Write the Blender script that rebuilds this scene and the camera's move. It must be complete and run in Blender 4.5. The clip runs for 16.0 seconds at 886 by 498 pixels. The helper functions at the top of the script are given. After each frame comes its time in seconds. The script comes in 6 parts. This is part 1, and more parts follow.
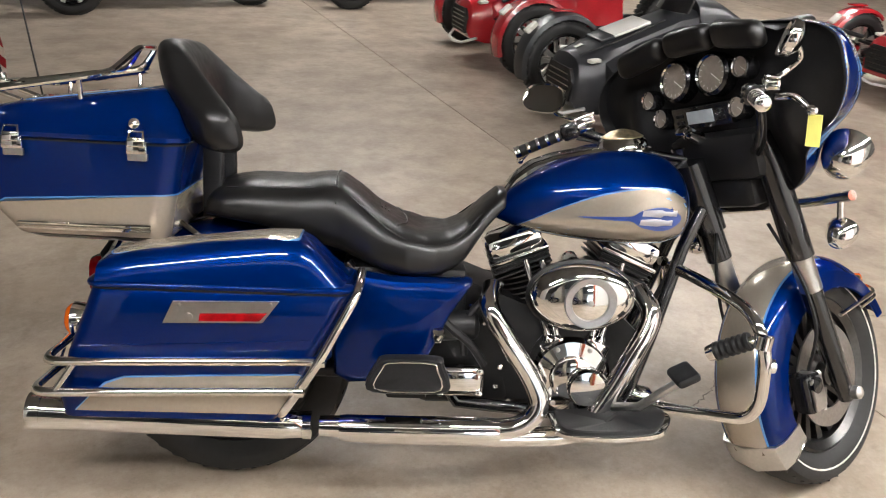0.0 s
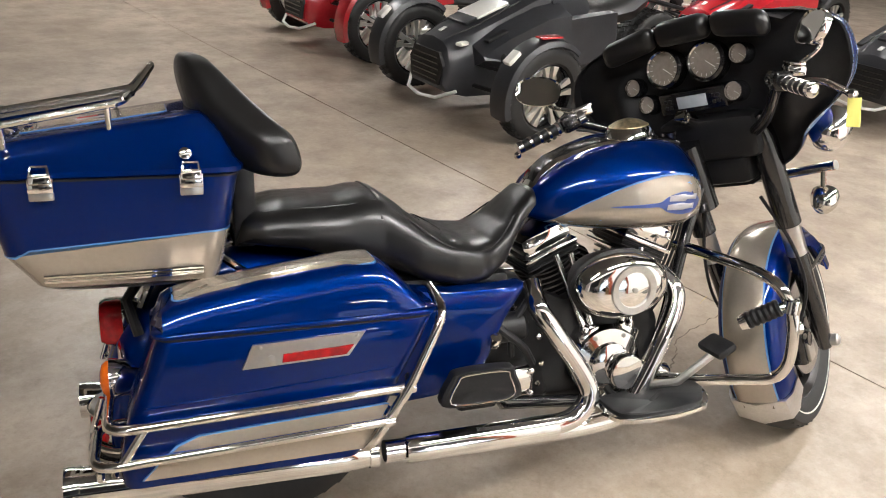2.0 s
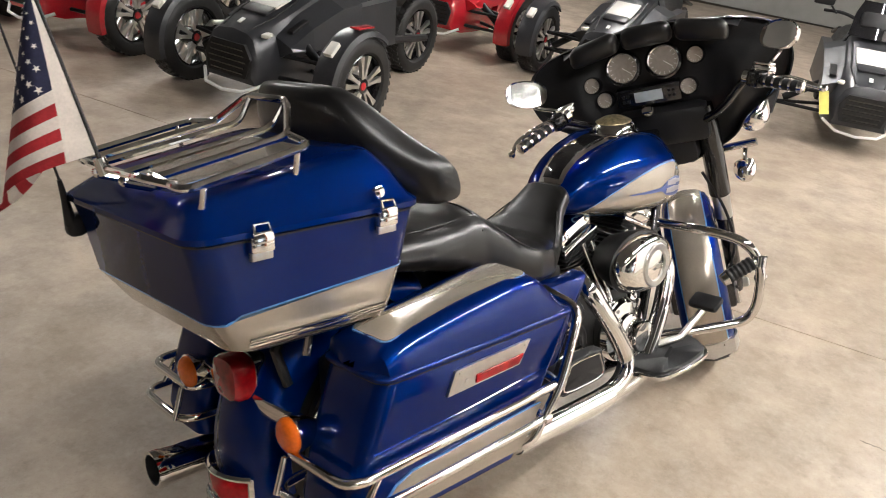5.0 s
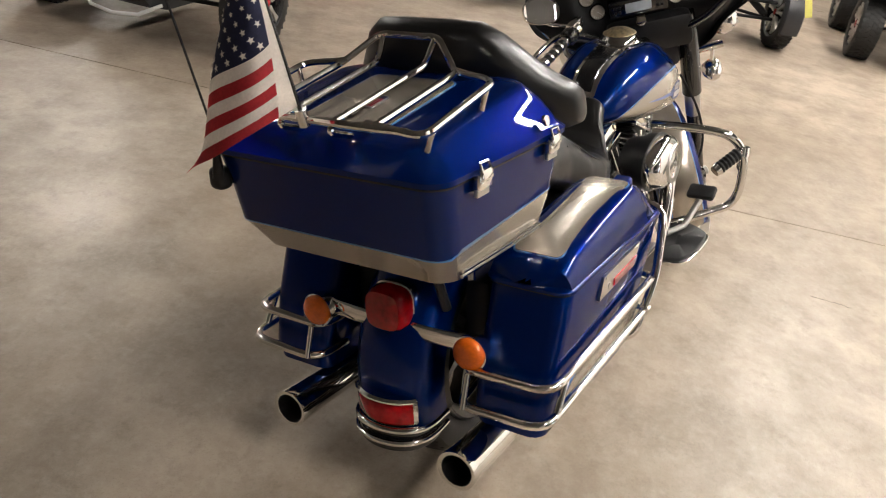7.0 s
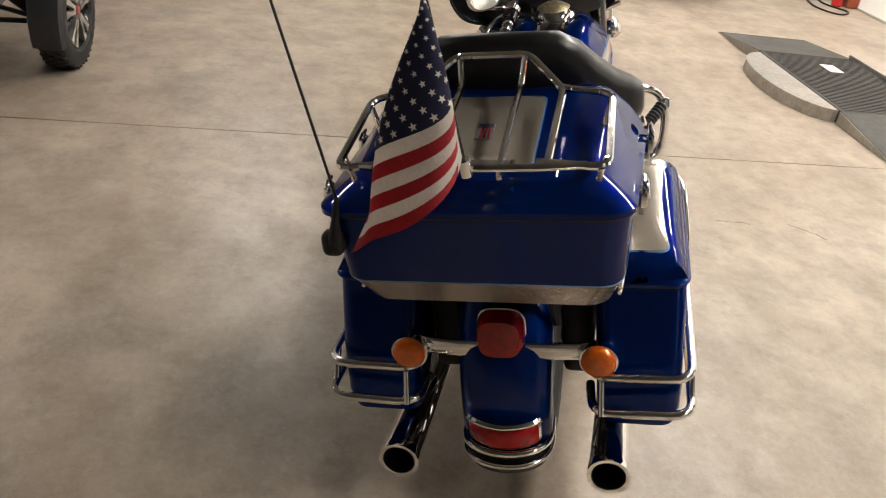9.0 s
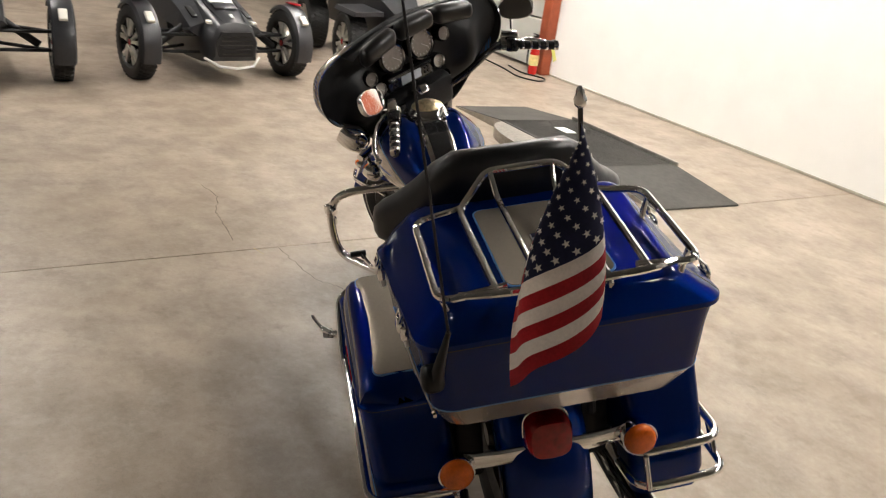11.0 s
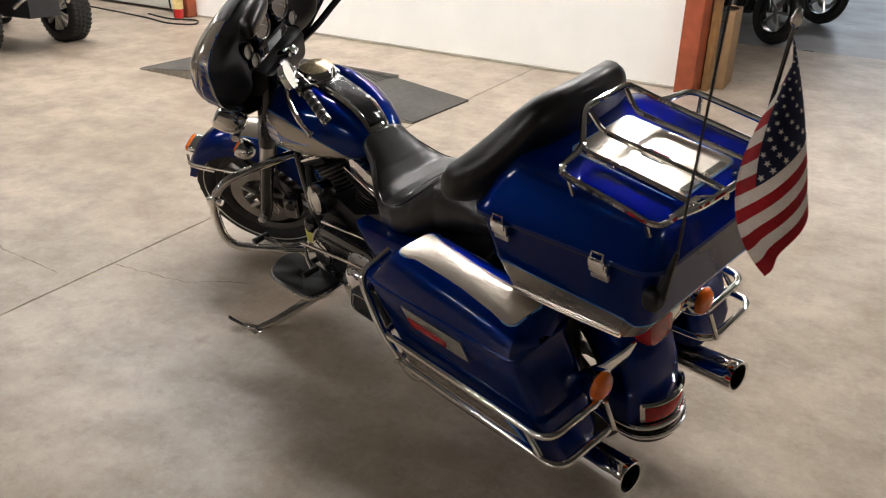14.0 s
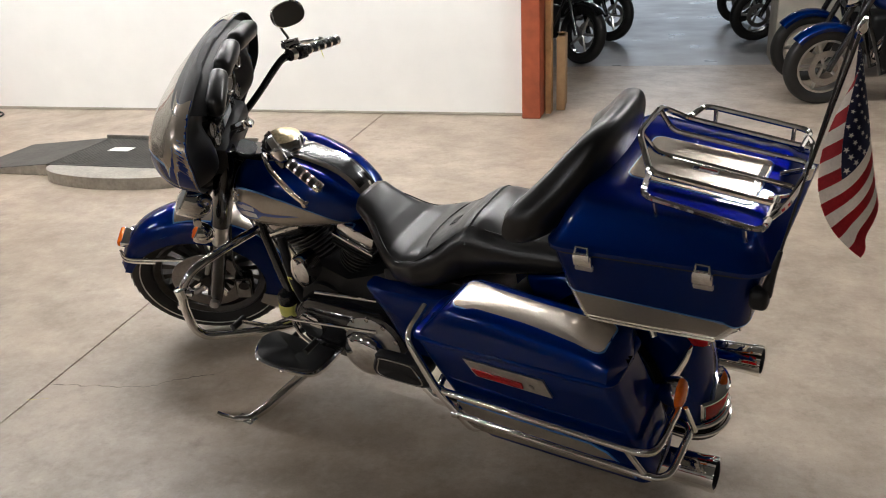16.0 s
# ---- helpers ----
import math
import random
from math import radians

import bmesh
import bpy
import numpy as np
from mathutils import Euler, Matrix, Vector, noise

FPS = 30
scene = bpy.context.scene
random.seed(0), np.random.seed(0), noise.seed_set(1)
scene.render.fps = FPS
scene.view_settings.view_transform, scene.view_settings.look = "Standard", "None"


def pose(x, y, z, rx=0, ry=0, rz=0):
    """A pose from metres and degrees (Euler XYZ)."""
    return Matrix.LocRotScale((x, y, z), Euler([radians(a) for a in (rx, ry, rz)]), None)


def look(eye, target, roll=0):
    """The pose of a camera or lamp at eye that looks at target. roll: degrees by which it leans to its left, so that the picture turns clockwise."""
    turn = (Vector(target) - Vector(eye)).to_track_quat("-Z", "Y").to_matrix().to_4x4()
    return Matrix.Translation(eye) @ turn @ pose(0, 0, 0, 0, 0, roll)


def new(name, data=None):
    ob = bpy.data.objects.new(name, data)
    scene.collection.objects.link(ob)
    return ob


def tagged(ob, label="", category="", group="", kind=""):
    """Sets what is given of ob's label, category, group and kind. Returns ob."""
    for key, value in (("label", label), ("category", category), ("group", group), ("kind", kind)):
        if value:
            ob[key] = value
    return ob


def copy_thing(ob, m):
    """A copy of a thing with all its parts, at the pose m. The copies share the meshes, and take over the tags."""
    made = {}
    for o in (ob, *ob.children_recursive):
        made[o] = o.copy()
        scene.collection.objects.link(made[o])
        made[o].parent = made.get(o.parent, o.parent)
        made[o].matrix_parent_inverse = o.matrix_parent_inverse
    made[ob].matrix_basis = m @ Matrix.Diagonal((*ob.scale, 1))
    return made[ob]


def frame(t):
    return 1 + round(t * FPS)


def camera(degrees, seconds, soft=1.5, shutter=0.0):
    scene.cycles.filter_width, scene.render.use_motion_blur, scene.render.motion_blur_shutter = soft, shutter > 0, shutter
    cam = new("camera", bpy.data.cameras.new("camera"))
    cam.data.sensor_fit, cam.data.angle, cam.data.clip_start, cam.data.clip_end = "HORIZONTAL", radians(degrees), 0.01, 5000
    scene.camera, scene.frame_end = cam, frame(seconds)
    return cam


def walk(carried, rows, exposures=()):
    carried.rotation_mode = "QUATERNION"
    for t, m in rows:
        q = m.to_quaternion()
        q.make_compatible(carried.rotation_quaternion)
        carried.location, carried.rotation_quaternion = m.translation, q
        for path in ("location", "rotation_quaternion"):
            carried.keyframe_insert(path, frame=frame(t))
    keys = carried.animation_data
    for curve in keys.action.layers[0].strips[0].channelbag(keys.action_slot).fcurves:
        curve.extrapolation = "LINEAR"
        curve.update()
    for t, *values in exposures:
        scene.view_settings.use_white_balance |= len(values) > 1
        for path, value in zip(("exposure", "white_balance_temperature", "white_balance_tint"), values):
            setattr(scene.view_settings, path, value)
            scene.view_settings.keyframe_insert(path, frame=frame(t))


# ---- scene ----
cam = camera(56.0, 16.0, soft=1.0, shutter=0.3)
PATH = [
    (0, (0.530, -1.747, 1.585), (0.581, -0.004, 0.758), 4.1),
    (0.5, (0.345, -1.756, 1.584), (0.572, -0.025, 0.761), 3.5),
    (1, (0.175, -1.757, 1.581), (0.518, -0.044, 0.760), 4.5),
    (1.5, (0.028, -1.672, 1.577), (0.492, 0.006, 0.745), 5.0),
    (2, (-0.096, -1.588, 1.583), (0.444, 0.065, 0.746), 5.1),
    (2.5, (-0.262, -1.546, 1.578), (0.400, 0.055, 0.728), 4.9),
    (3, (-0.432, -1.524, 1.584), (0.333, 0.021, 0.717), 5.3),
    (3.5, (-0.564, -1.443, 1.584), (0.305, 0.048, 0.719), 5.9),
    (3.7, (-0.614, -1.388, 1.593), (0.327, 0.069, 0.744), 6.0),
    (5.8, (-1.262, -0.990, 1.588), (0.034, 0.151, 0.726), 8.9),
    (6, (-1.302, -0.937, 1.590), (0.016, 0.161, 0.705), 8.6),
    (6.5, (-1.429, -0.813, 1.589), (-0.060, 0.194, 0.675), 10.5),
    (7, (-1.603, -0.671, 1.577), (-0.152, 0.188, 0.638), 10.1),
    (7.5, (-1.680, -0.508, 1.570), (-0.184, 0.259, 0.621), 9.1),
    (8, (-1.680, -0.299, 1.581), (-0.134, 0.379, 0.646), 8.3),
    (8.5, (-1.708, -0.120, 1.572), (-0.101, 0.400, 0.639), 8.8),
    (9, (-1.809, 0.068, 1.580), (-0.163, 0.395, 0.626), 7.8),
    (9.5, (-1.853, 0.225, 1.577), (-0.143, 0.435, 0.706), 6.9),
    (9.7, (-1.828, 0.297, 1.574), (-0.063, 0.482, 0.814), 6.0),
    (11.8, (-1.750, 1.079, 1.554), (-0.097, 0.493, 0.747), 5.9),
    (12, (-1.707, 1.145, 1.554), (-0.073, 0.520, 0.738), 4.6),
    (12.5, (-1.616, 1.344, 1.564), (-0.051, 0.581, 0.731), 4.6),
    (13, (-1.571, 1.535, 1.563), (-0.108, 0.597, 0.722), 3.7),
    (13.5, (-1.518, 1.683, 1.571), (-0.123, 0.647, 0.733), 3.0),
    (14, (-1.378, 1.787, 1.556), (-0.021, 0.676, 0.750), 1.6),
    (14.5, (-1.233, 1.876, 1.570), (0.069, 0.682, 0.792), 0.4),
    (15, (-1.124, 2.012, 1.570), (0.081, 0.701, 0.826), -0.6),
    (15.5, (-1.039, 2.155, 1.580), (0.081, 0.758, 0.860), -2.1),
    (16, (-0.911, 2.212, 1.570), (0.144, 0.763, 0.855), -2.9),
]
walk(cam, [(t, look(eye, target, roll)) for t, eye, target, roll in PATH], [(0, 0.5, 6100, 10), (3.5, 0.5, 6150, 10), (6, 0.38, 6250, 10), (7.5, 0.2, 6450, 10), (9.5, 0.16, 6450, 10), (12.5, 0.05, 6300, 10), (14.5, 0.02, 6150, 10), (16, -0.06, 6050, 10)])

# ---- world and light ----
world = bpy.data.worlds.new("world")
scene.world = world
world.use_nodes = True
world.node_tree.nodes["Background"].inputs[0].default_value = (0.9, 0.93, 1.0, 1)
world.node_tree.nodes["Background"].inputs[1].default_value = 0.01

# ---- materials ----


def mat(name, base, rough=0.5, metal=0.0, spec=0.5, coat=0.0, var=0.0, scale=30.0, bump=0.0, bscale=200.0, dark=None,
        emit=None, strength=0.0, alpha=1.0, trans=0.0, rvar=0.0, flakes=0.0):
    """A principled material with two scales of noise in colour, roughness and relief."""
    m = bpy.data.materials.new(name)
    m.use_nodes = True
    nt = m.node_tree
    b = nt.nodes["Principled BSDF"]
    b.inputs["Base Color"].default_value = (*base, 1)
    b.inputs["Roughness"].default_value = rough
    b.inputs["Metallic"].default_value = metal
    b.inputs["Specular IOR Level"].default_value = spec
    b.inputs["Coat Weight"].default_value = coat
    b.inputs["Coat Roughness"].default_value = 0.03
    b.inputs["Alpha"].default_value = alpha
    b.inputs["Transmission Weight"].default_value = trans
    if emit:
        b.inputs["Emission Color"].default_value = (*emit, 1)
        b.inputs["Emission Strength"].default_value = strength
    tc = nt.nodes.new("ShaderNodeTexCoord")

    def noise_node(s, detail=4.0):
        n = nt.nodes.new("ShaderNodeTexNoise")
        n.inputs["Scale"].default_value = s
        n.inputs["Detail"].default_value = detail
        nt.links.new(tc.outputs["Object"], n.inputs["Vector"])
        return n

    if var > 0:
        n1, n2 = noise_node(scale), noise_node(scale * 0.13, 2.0)
        mix = nt.nodes.new("ShaderNodeMix")
        mix.data_type = "FLOAT"
        mix.inputs[0].default_value = 0.5
        nt.links.new(n1.outputs[0], mix.inputs[2])
        nt.links.new(n2.outputs[0], mix.inputs[3])
        ramp = nt.nodes.new("ShaderNodeValToRGB")
        d = dark or tuple(c * (1 - var) for c in base)
        ramp.color_ramp.elements[0].position, ramp.color_ramp.elements[1].position = 0.35, 0.65
        ramp.color_ramp.elements[0].color = (*d, 1)
        ramp.color_ramp.elements[1].color = (*[min(1, c * (1 + var * 0.5)) for c in base], 1)
        nt.links.new(mix.outputs[0], ramp.inputs[0])
        nt.links.new(ramp.outputs[0], b.inputs["Base Color"])
    if rvar > 0:
        n = noise_node(scale * 0.6)
        mr = nt.nodes.new("ShaderNodeMapRange")
        mr.inputs[1].default_value, mr.inputs[2].default_value = 0.3, 0.7
        mr.inputs[3].default_value, mr.inputs[4].default_value = max(0.0, rough - rvar), min(1.0, rough + rvar)
        nt.links.new(n.outputs[0], mr.inputs[0])
        nt.links.new(mr.outputs[0], b.inputs["Roughness"])
    if bump > 0:
        n = noise_node(bscale, 3.0)
        bp = nt.nodes.new("ShaderNodeBump")
        bp.inputs["Strength"].default_value = bump
        bp.inputs["Distance"].default_value = 0.002 if bscale < 150 else 0.0005
        nt.links.new(n.outputs[0], bp.inputs["Height"])
        nt.links.new(bp.outputs[0], b.inputs["Normal"])
    return m


BLUE = mat("blue_metallic_paint", (0.0, 0.0125, 0.108), rough=0.38, metal=0.6, spec=0.0, coat=0.65, var=0.05, scale=900)
BLUE.node_tree.nodes["Principled BSDF"].inputs["Coat IOR"].default_value = 1.45
BLUE.node_tree.nodes["Principled BSDF"].inputs["Specular Tint"].default_value = (0.0, 0.03, 0.20, 1)
SILVER = mat("champagne_silver_paint", (0.41, 0.36, 0.30), rough=0.25, metal=0.62, spec=0.2, coat=0.6, var=0.06, scale=900)
PIN = mat("light_blue_pinstripe", (0.045, 0.17, 0.44), rough=0.3, coat=0.8)
CHROME = mat("chrome", (0.80, 0.79, 0.77), rough=0.05, metal=1.0, rvar=0.03, scale=60)
GOLD = mat("gold_and_chrome_relief", (0.80, 0.66, 0.42), rough=0.36, metal=1.0, var=0.55, scale=75, bump=0.9, bscale=90)
SATIN = mat("satin_aluminium", (0.55, 0.54, 0.52), rough=0.3, metal=1.0, var=0.1, scale=120, bump=0.1)
LEATHER = mat("black_vinyl", (0.0065, 0.0062, 0.0062), rough=0.34, var=0.1, scale=60, bump=0.12, bscale=500, rvar=0.06)
BLACKP = mat("black_gloss_paint", (0.008, 0.008, 0.009), rough=0.2, coat=0.6, var=0.2, scale=200)
BLACKM = mat("black_textured_plastic", (0.009, 0.009, 0.010), rough=0.5, spec=0.32, var=0.3, scale=150, bump=0.25, bscale=700)
BLACKE = mat("black_wrinkle_engine", (0.008, 0.008, 0.0085), rough=0.42, spec=0.3, var=0.3, scale=120, bump=0.4, bscale=500)
RUBBER = mat("tyre_rubber", (0.009, 0.0087, 0.0085), rough=0.6, var=0.4, scale=60, bump=0.4, bscale=300)
WHITEP = mat("white_line", (0.7, 0.68, 0.62), rough=0.5, var=0.1)
REDL = mat("red_lens", (0.32, 0.003, 0.006), rough=0.2, spec=0.05, coat=1.0, var=0.45, scale=60, bump=0.15, bscale=160)
AMBER = mat("amber_lens", (0.66, 0.12, 0.006), rough=0.2, spec=0.1, coat=1.0, var=0.2, scale=140, bump=0.5, bscale=260)
GLASSY = mat("smoked_screen", (0.012, 0.012, 0.014), rough=0.08, coat=1.0, var=0.2)
DIAL = mat("dial_face", (0.30, 0.26, 0.225), rough=0.4, var=0.2, scale=80)
DIALW = mat("dial_marking", (0.75, 0.74, 0.7), rough=0.5, var=0.1)
LCD = mat("radio_display", (0.42, 0.47, 0.52), rough=0.25, var=0.12, scale=40)
YELLOW = mat("yellow_tag", (0.72, 0.68, 0.16), rough=0.5, var=0.1, scale=40)
MIRROR = mat("mirror_glass", (0.85, 0.83, 0.8), rough=0.02, metal=1.0)
FLAGR = mat("flag_red", (0.42, 0.022, 0.03), rough=0.85, var=0.25, scale=200, bump=0.4, bscale=900)
FLAGW = mat("flag_white", (0.72, 0.66, 0.60), rough=0.85, var=0.12, scale=200, bump=0.4, bscale=900)
FLAGB = mat("flag_navy", (0.018, 0.020, 0.06), rough=0.85, var=0.25, scale=200, bump=0.4, bscale=900)
BADGE = mat("badge_blue", (0.02, 0.05, 0.22), rough=0.3, coat=0.8, var=0.1)
BADGEW = mat("badge_silver", (0.42, 0.42, 0.46), rough=0.3, metal=0.8, var=0.1)
WHEELM = mat("dark_cast_wheel", (0.085, 0.082, 0.08), rough=0.3, metal=1.0, var=0.2, scale=80)
STEEL = mat("brake_steel", (0.42, 0.40, 0.38), rough=0.35, metal=1.0, var=0.2, scale=100)
GREYFIN = mat("fin_edge_metal", (0.16, 0.155, 0.15), rough=0.35, metal=1.0, var=0.2, scale=100)

# ---- mesh helpers ----


RIDE = [Matrix.Identity(4)]  # where the sprung body sits over its axles


def part(name, bm, material, parent, label="", m=None, smooth=True):
    bm.transform(RIDE[0] @ m if m is not None else RIDE[0])
    bmesh.ops.recalc_face_normals(bm, faces=bm.faces)
    me = bpy.data.meshes.new(name)
    bm.to_mesh(me)
    bm.free()
    me.materials.append(material)
    if smooth:
        me.polygons.foreach_set("use_smooth", [True] * len(me.polygons))
        me.set_sharp_from_angle(angle=radians(38))
    ob = new(name, me)
    ob.parent = parent
    if label:
        tagged(ob, label)
    return ob


def thing(name, m, label, category, group="", kind=""):
    ob = new(name)
    ob.matrix_basis = m
    ob.empty_display_size = 0.1
    return tagged(ob, label, category, group, kind)


def join(*bms):
    out = bmesh.new()
    for b in bms:
        me = bpy.data.meshes.new("t")
        b.to_mesh(me)
        b.free()
        out.from_mesh(me)
        bpy.data.meshes.remove(me)
    return out


def loft(rings, closed=True, cap=True):
    bm = bmesh.new()
    vs = [[bm.verts.new(p) for p in r] for r in rings]
    n = len(rings[0])
    for a, b in zip(vs, vs[1:]):
        for i in range(n if closed else n - 1):
            j = (i + 1) % n
            bm.faces.new((a[i], a[j], b[j], b[i]))
    if cap and closed:
        for r in (vs[0], vs[-1]):
            try:
                bm.faces.new(r)
            except ValueError:
                pass
    return bm


def spline(pts, steps=6, closed=False):
    """Points on a smooth curve through pts."""
    p = [Vector(q) for q in pts]
    if len(p) == 2:
        return p
    n = len(p)
    out = []
    for i in range(n if closed else n - 1):
        p1, p2 = p[i], p[(i + 1) % n]
        p0 = p[(i - 1) % n] if closed or i > 0 else p1 * 2 - p2
        p3 = p[(i + 2) % n] if closed or i + 2 < n else p2 * 2 - p1
        for k in range(steps):
            t = k / steps
            out.append(0.5 * (2 * p1 + (p2 - p0) * t + (2 * p0 - 5 * p1 + 4 * p2 - p3) * t * t + (3 * p1 - 3 * p2 + p3 - p0) * t ** 3))
    if not closed:
        out.append(p[-1])
    return out


def bent(pts, r=0.04, steps=5):
    """A line of straight runs with rounded bends of radius about r."""
    p = [Vector(q) for q in pts]
    out = [p[0]]
    for a, b, c in zip(p, p[1:], p[2:]):
        u, v = a - b, c - b
        k = min(r, u.length * 0.45, v.length * 0.45)
        s, e = b + u.normalized() * k, b + v.normalized() * k
        for i in range(steps + 1):
            t = i / steps
            out.append(s * (1 - t) ** 2 + b * 2 * t * (1 - t) + e * t * t)
    out.append(p[-1])
    return out


def tube(path, r, seg=10, cap=True, closed=False):
    p = [Vector(q) for q in path]
    rad = r if isinstance(r, (list, tuple)) else [r] * len(p)
    n = len(p)
    rings = []
    t0 = (p[1] - p[0]).normalized()
    nrm = t0.orthogonal().normalized()
    for i in range(n):
        if closed:
            t = (p[(i + 1) % n] - p[i - 1]).normalized()
        else:
            t = (p[min(i + 1, n - 1)] - p[max(i - 1, 0)]).normalized()
        nrm = (nrm - t * nrm.dot(t)).normalized()
        bn = t.cross(nrm)
        rings.append([p[i] + (nrm * math.cos(2 * math.pi * k / seg) + bn * math.sin(2 * math.pi * k / seg)) * rad[i] for k in range(seg)])
    if closed:
        rings.append(rings[0])
        bm = loft(rings, True, False)
        bmesh.ops.remove_doubles(bm, verts=bm.verts, dist=1e-5)
        return bm
    return loft(rings, True, cap)


def lathe(profile, origin=(0, 0, 0), axis=(0, 1, 0), seg=32, close=True):
    """Turns (distance along axis, radius) pairs round an axis."""
    a = Vector(axis).normalized()
    u = a.orthogonal().normalized()
    if abs(a.y) > 0.9:
        u = Vector((1, 0, 0))
    w = a.cross(u)
    o = Vector(origin)
    rings = [[o + a * h + (u * math.cos(2 * math.pi * k / seg) + w * math.sin(2 * math.pi * k / seg)) * max(r, 1e-4) for k in range(seg)] for h, r in profile]
    return loft(rings, True, close)


def ring_shell(profile, origin, axis, seg=48):
    """A closed ring: the profile loop turned round the axis."""
    bm = lathe(list(profile) + [profile[0]], origin, axis, seg, False)
    bmesh.ops.remove_doubles(bm, verts=bm.verts, dist=1e-5)
    return bm


def box(c, s, bevel=0.0, seg=2):
    bm = bmesh.new()
    bmesh.ops.create_cube(bm, size=1.0)
    for v in bm.verts:
        v.co = Vector((c[0] + v.co.x * s[0], c[1] + v.co.y * s[1], c[2] + v.co.z * s[2]))
    if bevel > 0:
        bmesh.ops.bevel(bm, geom=list(bm.edges), offset=bevel, segments=seg, profile=0.5, affect="EDGES")
    return bm


def rot_box(c, s, m, bevel=0.0):
    bm = box((0, 0, 0), s, bevel)
    bm.transform(Matrix.Translation(c) @ m)
    return bm


def rrect(x0, x1, y0, y1, r, z, n=5):
    """A rounded rectangle in a level plane."""
    out = []
    for cx, cy, a0 in ((x1 - r, y1 - r, 0), (x0 + r, y1 - r, 90), (x0 + r, y0 + r, 180), (x1 - r, y0 + r, 270)):
        for i in range(n + 1):
            a = radians(a0 + 90 * i / n)
            out.append((cx + r * math.cos(a), cy + r * math.sin(a), z))
    return out


def plate(outline, thick, normal):
    """A flat outline given thickness along normal."""
    n = Vector(normal).normalized() * thick
    a = [Vector(p) for p in outline]
    return loft([a, [p + n for p in a]], True, True)


def interp(table, x):
    return float(np.interp(x, [a for a, _ in table], [b for _, b in table]))


def mirror_y(bm):
    b2 = bm.copy()
    b2.transform(Matrix.Diagonal((1, -1, 1, 1)))
    bmesh.ops.reverse_faces(b2, faces=b2.faces)
    return b2


def both(name, bm, material, parent, label="", m=None):
    """The part on the right-hand side and its mirror image on the left."""
    b2 = mirror_y(bm)
    return part(name, bm, material, parent, label, m), part(name, b2, material, parent, label, m)



# ---- the building ----
CONC = mat("concrete_floor", (0.40, 0.345, 0.275), rough=0.36, spec=0.45, bump=0.12, bscale=60)
nt = CONC.node_tree
bs = nt.nodes["Principled BSDF"]
tcn = nt.nodes.new("ShaderNodeTexCoord")


def tex(kind, scale, detail=6.0, rough=0.6):
    n = nt.nodes.new(kind)
    n.inputs["Scale"].default_value = scale
    if "Detail" in n.inputs:
        n.inputs["Detail"].default_value = detail
        n.inputs["Roughness"].default_value = rough
    nt.links.new(tcn.outputs["Object"], n.inputs["Vector"])
    return n


def mixc(fac, a, b, mode="MIX"):
    n = nt.nodes.new("ShaderNodeMix")
    n.data_type, n.blend_type = "RGBA", mode
    if isinstance(fac, float):
        n.inputs[0].default_value = fac
    else:
        nt.links.new(fac, n.inputs[0])
    for sock, v in ((n.inputs[6], a), (n.inputs[7], b)):
        if isinstance(v, tuple):
            sock.default_value = (*v, 1)
        else:
            nt.links.new(v, sock)
    return n.outputs[2]


def ramp_of(src, p0, p1, v0=0.0, v1=1.0):
    n = nt.nodes.new("ShaderNodeMapRange")
    for i, v in enumerate((p0, p1, v0, v1)):
        n.inputs[i + 1].default_value = v
    nt.links.new(src, n.inputs[0])
    return n.outputs[0]


big, mid, fine, specks = tex("ShaderNodeTexNoise", 0.55, 5), tex("ShaderNodeTexNoise", 3.2, 7, .65), tex("ShaderNodeTexNoise", 38, 6, .7), tex("ShaderNodeTexNoise", 9, 8, .75)
c1 = mixc(ramp_of(big.outputs[0], .35, .65), (0.325, 0.262, 0.203), (0.45, 0.375, 0.298))
c2 = mixc(ramp_of(mid.outputs[0], .42, .64, 0, .8), c1, (0.25, 0.204, 0.160))
c3 = mixc(ramp_of(fine.outputs[0], .45, .75, 0, .35), c2, (0.50, 0.438, 0.362))
c4 = mixc(ramp_of(specks.outputs[0], .52, .80, 0, .85), c3, (0.17, 0.135, 0.10))
blot = tex("ShaderNodeTexNoise", 1.35, 8, .72)
c5 = mixc(ramp_of(blot.outputs[0], .42, .70, 0, .75), c4, (0.19, 0.14, 0.095))
grit = tex("ShaderNodeTexNoise", 140, 3, .6)
c6 = mixc(ramp_of(grit.outputs[0], .56, .70, 0, .30), c5, (0.17, 0.14, 0.105))
pale = tex("ShaderNodeTexNoise", 5.5, 8, .75)
c7 = mixc(ramp_of(pale.outputs[0], .50, .80, 0, .4), c6, (0.52, 0.455, 0.38))
nt.links.new(c7, bs.inputs["Base Color"])
nt.links.new(ramp_of(mid.outputs[0], .30, .70, .33, .47), bs.inputs["Roughness"])

# grey kept low so the outer walls bounce little light
DIMW = mat("dim_low_bounce_wall", (0.24, 0.235, 0.22), rough=.7, var=.15, scale=5, bump=.2, bscale=40)
JOINT = mat("joint_dark", (0.07, 0.055, 0.04), rough=0.9, var=.4, scale=20)
WALLW = mat("white_wall_paint", (0.86, 0.855, 0.825), rough=0.55, var=.05, scale=3, bump=.1, bscale=90)
GREYW = mat("grey_panel_paint", (0.50, 0.50, 0.46), rough=0.5, var=.1, scale=4)
ORANGE = mat("rust_red_paint", (0.34, 0.075, 0.028), rough=0.55, var=.35, scale=9, bump=.25, bscale=60)
WOOD = mat("plain_timber", (0.38, 0.21, 0.085), rough=0.6, var=.35, scale=14, bump=.2, bscale=80)
